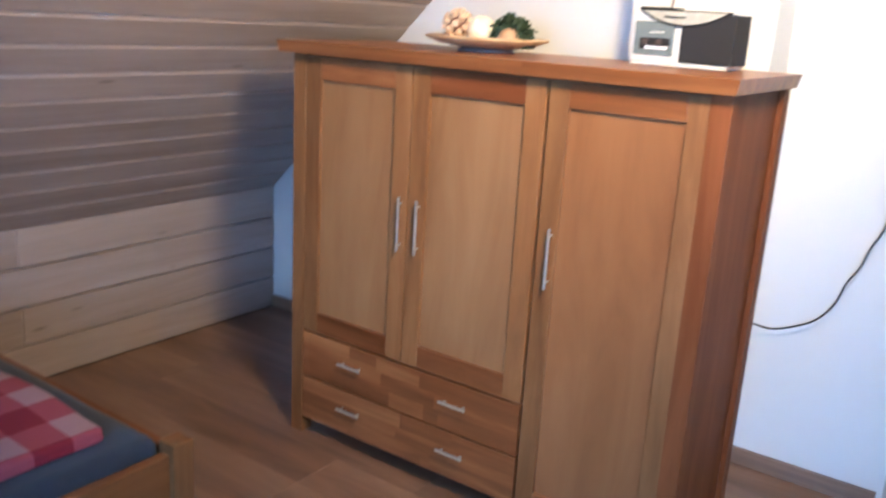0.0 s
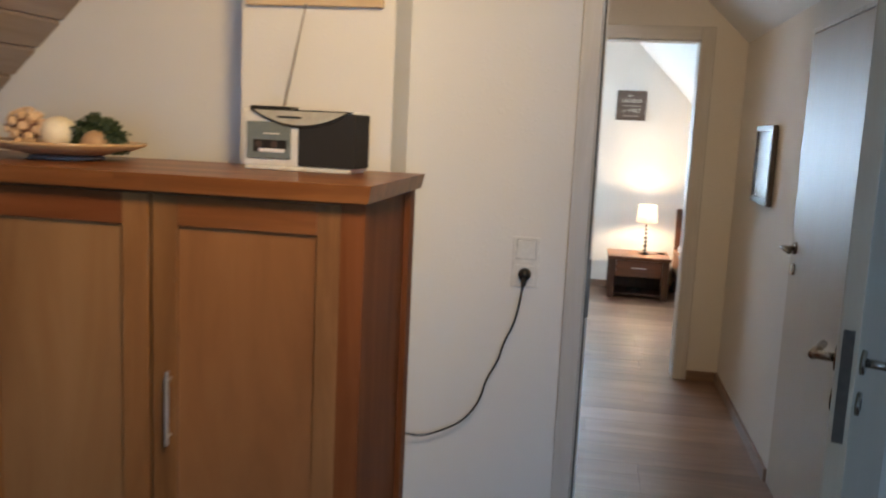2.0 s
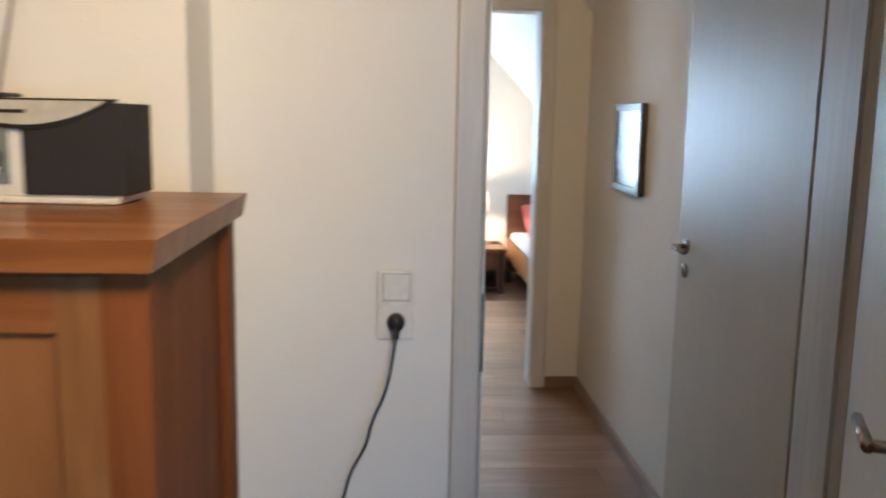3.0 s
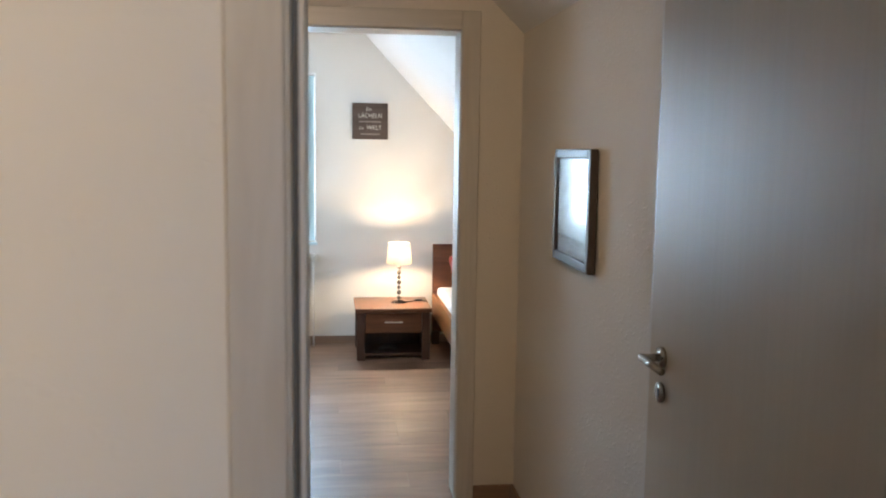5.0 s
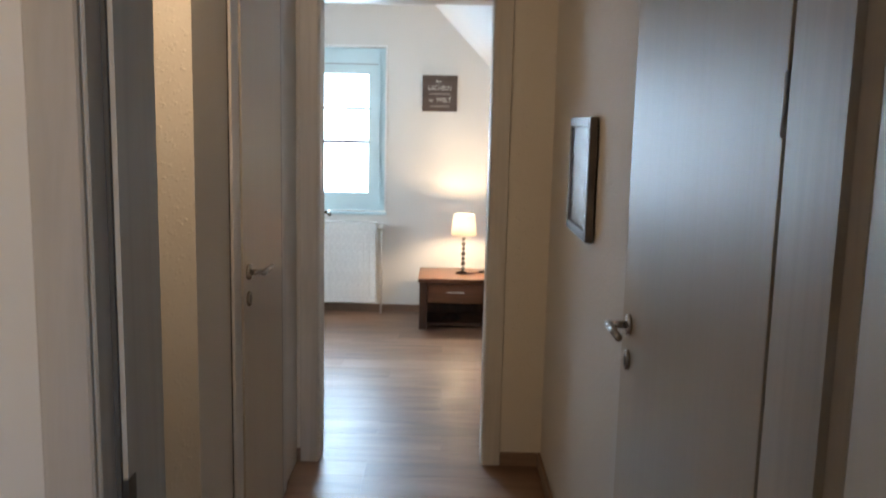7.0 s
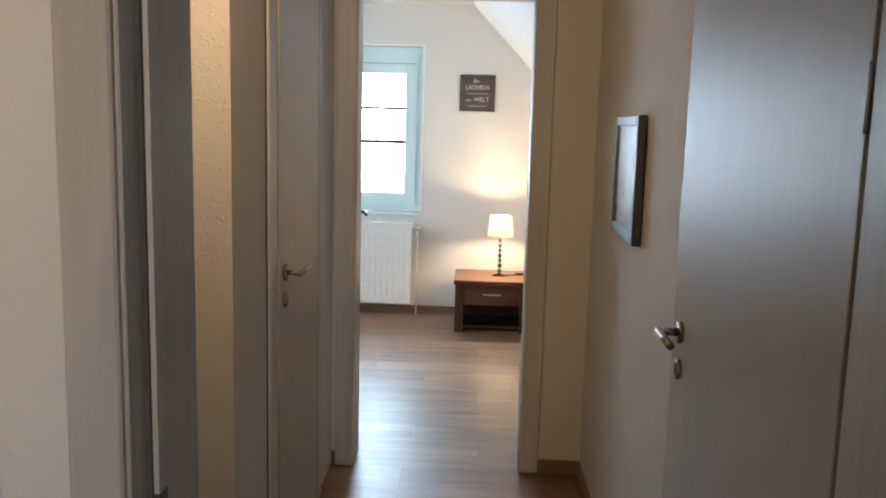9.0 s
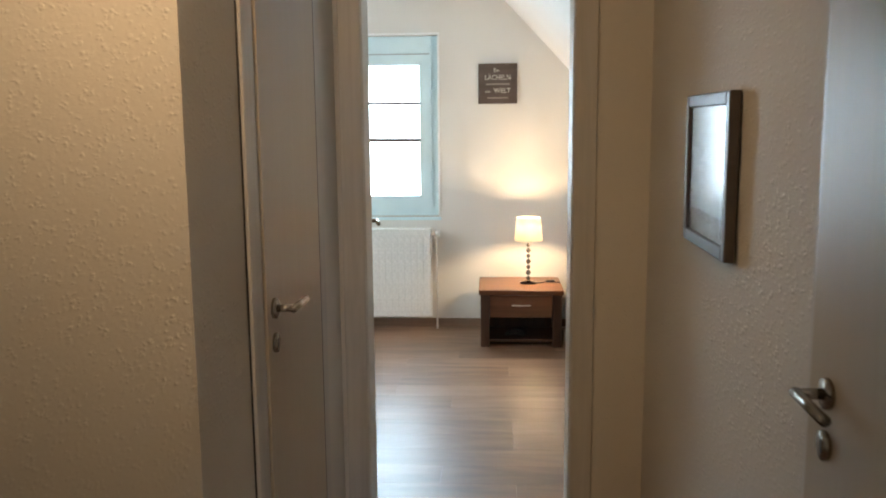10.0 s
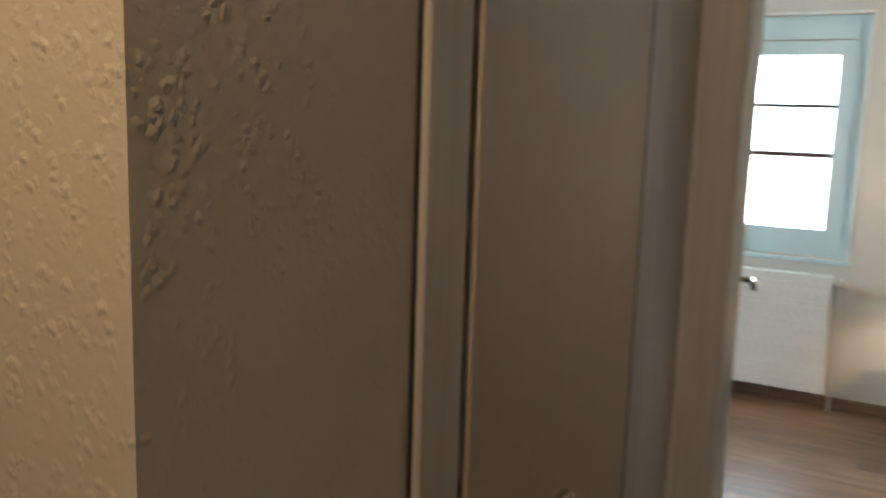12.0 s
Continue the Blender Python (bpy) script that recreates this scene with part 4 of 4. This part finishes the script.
part("lower_shelf", bm_box(0.03, NW - 0.03, 0.05, ND - 0.08, 0.022, 0.040, 0.003), M_TEAK_SHADE_Z, ns)

LX, LY = 1.139, 8.55
lp = thing("table_lamp", (LX, LY, NH), "lit bedside lamp with glass-ball stem and pale shade", "lamp")
part("base", bm_lathe([(0.0, 0.0), (0.058, 0.0), (0.060, 0.008), (0.045, 0.014), (0.018, 0.022), (0.0, 0.022)], 32), M_CRYSTAL, lp, "clear glass base", True)
zz = 0.022
for r in (0.017, 0.019, 0.016, 0.019, 0.016, 0.018, 0.015):
    part("glass_ball", bm_lathe([(0.0, 0.0), (r * 0.6, r * 0.25), (r, r * 1.0), (r * 0.6, r * 1.75), (0.0, r * 2.0)], 20, centre=(0, 0, zz)), plain("smoky_crystal", (0.20, 0.16, 0.13), 0.06, coat=1.0), lp, "dark faceted glass ball", True)
    part("collar", bm_lathe([(0.0, 0), (0.0085, 0.001), (0.0085, 0.006), (0.0, 0.007)], 16, centre=(0, 0, zz + 2 * r - 0.001)), M_STEEL, lp)
    zz += 2 * r + 0.004
part("stem", bm_rod((0, 0, 0.02), (0, 0, 0.31), 0.0042, n=12), M_STEEL, lp)
M_SHADE, nt, bs = mat("pale_lamp_shade_cloth")
tr = nt.nodes.new("ShaderNodeBsdfTranslucent")
tr.inputs[0].default_value = (0.95, 0.90, 0.82, 1)
df = nt.nodes.new("ShaderNodeBsdfDiffuse")
df.inputs[0].default_value = (0.86, 0.82, 0.74, 1)
mx = nt.nodes.new("ShaderNodeMixShader")
mx.inputs[0].default_value = 0.72
wv, _ = coords(nt, (1, 1, 1))
wn_ = add(nt, "TexNoise", Scale=400.0)
nt.links.new(wv, wn_.inputs["Vector"])
wb = add(nt, "Bump", Strength=0.2, Distance=0.001)
nt.links.new(wn_.outputs[0], wb.inputs["Height"])
nt.links.new(wb.outputs[0], df.inputs["Normal"])
nt.links.new(df.outputs[0], mx.inputs[1])
nt.links.new(tr.outputs[0], mx.inputs[2])
nt.links.new(mx.outputs[0], nt.nodes["Material Output"].inputs[0])
part("shade", bm_lathe([(0.097, 0.305), (0.082, 0.463), (0.0805, 0.463), (0.0955, 0.305), (0.097, 0.305)], 48, caps=False), M_SHADE, lp, "glowing pale cloth shade", True)
part("bulb_holder", bm_rod((0, 0, 0.30), (0, 0, 0.322), 0.012, n=16), M_WHITE, lp)
tube("flex", [(0.05, -0.01, 0.006), (0.1, 0.0, 0.005), (0.13, 0.03, 0.012), (0.17, 0.03, 0.008), (0.20, 0.02, 0.005), (0.225, 0.03, 0.004)], 0.003, M_BLACK, lp, "black lamp flex")
part("flex_switch", bm_box(0.125, 0.185, 0.018, 0.042, 0.003, 0.019, 0.005, 2), M_BLACK, lp, "black inline switch")

sg = thing("wall_sign", (0.928, FAR_Y - 0.0005, 1.638), "dark brown wooden sign with pale lettering", "sign", turn=0)
part("board", bm_box(-0.139, 0.139, -0.018, 0, 0, 0.282, 0.003, 2), M_SIGN, sg)


def lettering(text, x, z, size, parent, squeeze=1.0):
    cu = bpy.data.curves.new("words", "FONT")
    cu.body, cu.size, cu.align_x, cu.extrude = text, size, "CENTER", 0.0008
    tmp_ = new("words_curve", cu)
    me = bpy.data.meshes.new_from_object(tmp_.evaluated_get(bpy.context.evaluated_depsgraph_get()))
    bpy.data.objects.remove(tmp_)
    me.materials.clear()
    me.materials.append(M_LETTER)
    o_ = new("lettering", me)
    o_.parent = parent
    o_.matrix_basis = Matrix.Translation((x, -0.0192, z)) @ Matrix.Rotation(math.pi / 2, 4, "X") @ Matrix.Diagonal((squeeze, 1, 1, 1))
    return o_


lettering("Ein", -0.01, 0.222, 0.036, sg)
lettering("LÄCHELN", 0.0, 0.168, 0.050, sg, 0.85)
lettering("die", -0.072, 0.076, 0.032, sg)
lettering("WELT", 0.032, 0.076, 0.048, sg, 0.95)
for x0, x1, z in ((-0.085, 0.085, 0.132), (-0.075, 0.075, 0.036)):
    part("lettering_bar", bm_box(x0, x1, -0.0192, -0.0178, z, z + 0.010), plain("faint_sign_paint", (0.28, 0.24, 0.21), 0.7), sg)

b2 = thing("double_bed", (1.43, FAR_Y - 0.03, 0), "wooden bed with dark headboard, white sheet and coral pillow", "bed")
part("headboard", bm_box(0, 1.28, -0.06, -0.02, 0.10, 0.815, 0.006, 2), M_TEAK_X, b2, "dark acacia headboard")
for x in (0.0, 1.22):
    part("leg", bm_box(x, x + 0.06, -2.05, -1.99, 0, 0.44, 0.005, 2), M_TEAK_SHADE_Z, b2)
    part("head_leg", bm_box(x, x + 0.06, -0.075, -0.015, 0, 0.11, 0.004), M_TEAK_SHADE_Z, b2)
for x in (0.0, 1.25):
    part("side_rail", bm_box(x, x + 0.03, -1.99, -0.06, 0.24, 0.42, 0.005, 2), M_BEECH_Y, b2, "lighter brown side rail")
part("foot_rail", bm_box(0.06, 1.22, -2.035, -2.005, 0.24, 0.42, 0.005, 2), M_BEECH_X, b2)
part("mattress", soft_slab(0.035, 1.245, -1.985, -0.065, 0.26, 0.47, 0.04, 4, 0.006), M_SHEET, b2, "mattress in a white sheet", True)
pw = thing("pillow", (1.43, FAR_Y - 0.03, 0.47), "coral red pillow leaning on the headboard", "pillow")
b = bm_box(-0.30, 0.30, -0.20, 0.20, -0.06, 0.06, 0.05, 4)
bmesh.ops.subdivide_edges(b, edges=[e for e in b.edges if e.calc_length() > 0.15], cuts=10, use_grid_fill=True)
for v in b.verts:
    k = (1 - (v.co.x / 0.31) ** 2) * (1 - (v.co.y / 0.21) ** 2)
    v.co.z = v.co.z * (0.35 + 0.9 * max(0, k)) + 0.012 * noise.noise(v.co * 7)
bmesh.ops.transform(b, matrix=pose(0.43, -0.23, 0.125, 40, 0, 8), verts=b.verts)
part("cushion", b, M_PINK, pw, smooth=True)
gv = thing("green_vase", (-0.10, FAR_Y + 0.02, 0.8226), "small bright green vase on the window sill", "vase")
part("vase", bm_lathe([(0.0, 0.0), (0.022, 0.0), (0.03, 0.04), (0.028, 0.09), (0.018, 0.13), (0.022, 0.155), (0.018, 0.155), (0.014, 0.13), (0.0, 0.12)], 24), M_GREEN, gv, smooth=True)

cc = thing("cable_coil", (1.05, 8.42, 0.04), "loose black cable coil under the bedside table", "cable")
tube("coil", [(0.07 * math.cos(0.9 * i) * (1 + 0.25 * math.sin(2.3 * i)), 0.05 * math.sin(0.9 * i), 0.012 + 0.04 * (0.5 + 0.5 * math.sin(1.7 * i))) for i in range(24)], 0.003, M_BLACK, cc)

# ---- lamps overhead, out of view ----
for nm, at, lab in (("ceiling_lamp", (0.62, 1.20, 2.40), "small white ceiling spot lamp on the bedroom ceiling"), ("hall_lamp", (0.42, 3.58, 2.42), "small white spot lamp, unseen, added to warm the hall")):
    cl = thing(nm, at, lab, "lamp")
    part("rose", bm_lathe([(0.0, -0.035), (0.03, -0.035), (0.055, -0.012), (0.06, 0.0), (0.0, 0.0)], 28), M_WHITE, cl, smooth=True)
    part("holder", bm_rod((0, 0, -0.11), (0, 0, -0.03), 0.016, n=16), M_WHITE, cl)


# ---- boards and planks, last ----
def plank_mesh(lx, ly, lz, material):
    return mesh_from("plank", bm_box(0, lx, 0, ly, -lz, 0, 0.0006, 1), material)


def lay_floor(parent, x0, x1, y0, y1, seed):
    """Laminate planks that run along x, each an object on a shared mesh where the size is alike."""
    r = random.Random(seed)
    full, wid, cache = 1.285, 0.192, {}
    y = y0
    while y < y1 - 0.01:
        w = round(min(wid, y1 - y), 3)
        x = x0
        first = True
        while x < x1 - 0.01:
            ln = round(min(r.choice((0.32, 0.64, 0.96, 1.285)) if first else full, x1 - x), 3)
            first = False
            if (ln, w) not in cache:
                cache[ln, w] = plank_mesh(ln - 0.0005, w - 0.0005, 0.008, M_FLOOR)
            o = new("plank", cache[ln, w])
            o.location, o.parent = (x, y, 0), parent
            x += ln
        y += w


fl = structure("floor", bm_box(-2.4, 2.75, -2.3, FAR_Y, -0.03, -0.0085), M_GAP, "brown oak-look laminate floor", "floor")
lay_floor(fl, KNEE_X, 2.6, -0.6, NY, 1)
lay_floor(fl, D1[0], D1[1], NY, NY + 0.175, 2)
lay_floor(fl, -2.0, HALL_R, NY + 0.175, STAIR_Y, 3)
lay_floor(fl, HALL_L, HALL_R, STAIR_Y, END_Y, 4)
lay_floor(fl, 0.432, 1.172, END_Y, END_Y + 0.15, 5)
lay_floor(fl, -1.9, 2.75, END_Y + 0.15, FAR_Y, 6)
structure("floor_rear", bm_box(KNEE_X, 2.6, -2.2, -0.6, -0.0084, 0, 0.0), M_FLOOR, "brown laminate floor at the rear of the bedroom", "floor")

# whitewashed boards of the knee wall
z, row, rk = 0.0, 0, random.Random(9)
cache = {}
while z < 0.60:
    cuts = [-2.2, -0.9 + 0.5 * (row % 3), 1.35 + 0.37 * (row % 2), NY]
    for y0, y1 in zip(cuts, cuts[1:]):
        key = round(y1 - y0, 3)
        if key not in cache:
            cache[key] = mesh_from("board", bm_box(-0.0195, 0, 0.0006, key - 0.0006, 0.003, 0.152, 0.003, 1), M_WASH_Y)
        o = new("board", cache[key])
        o.location, o.parent = (KNEE_X, y0, z), knee
    z += 0.155
    row += 1
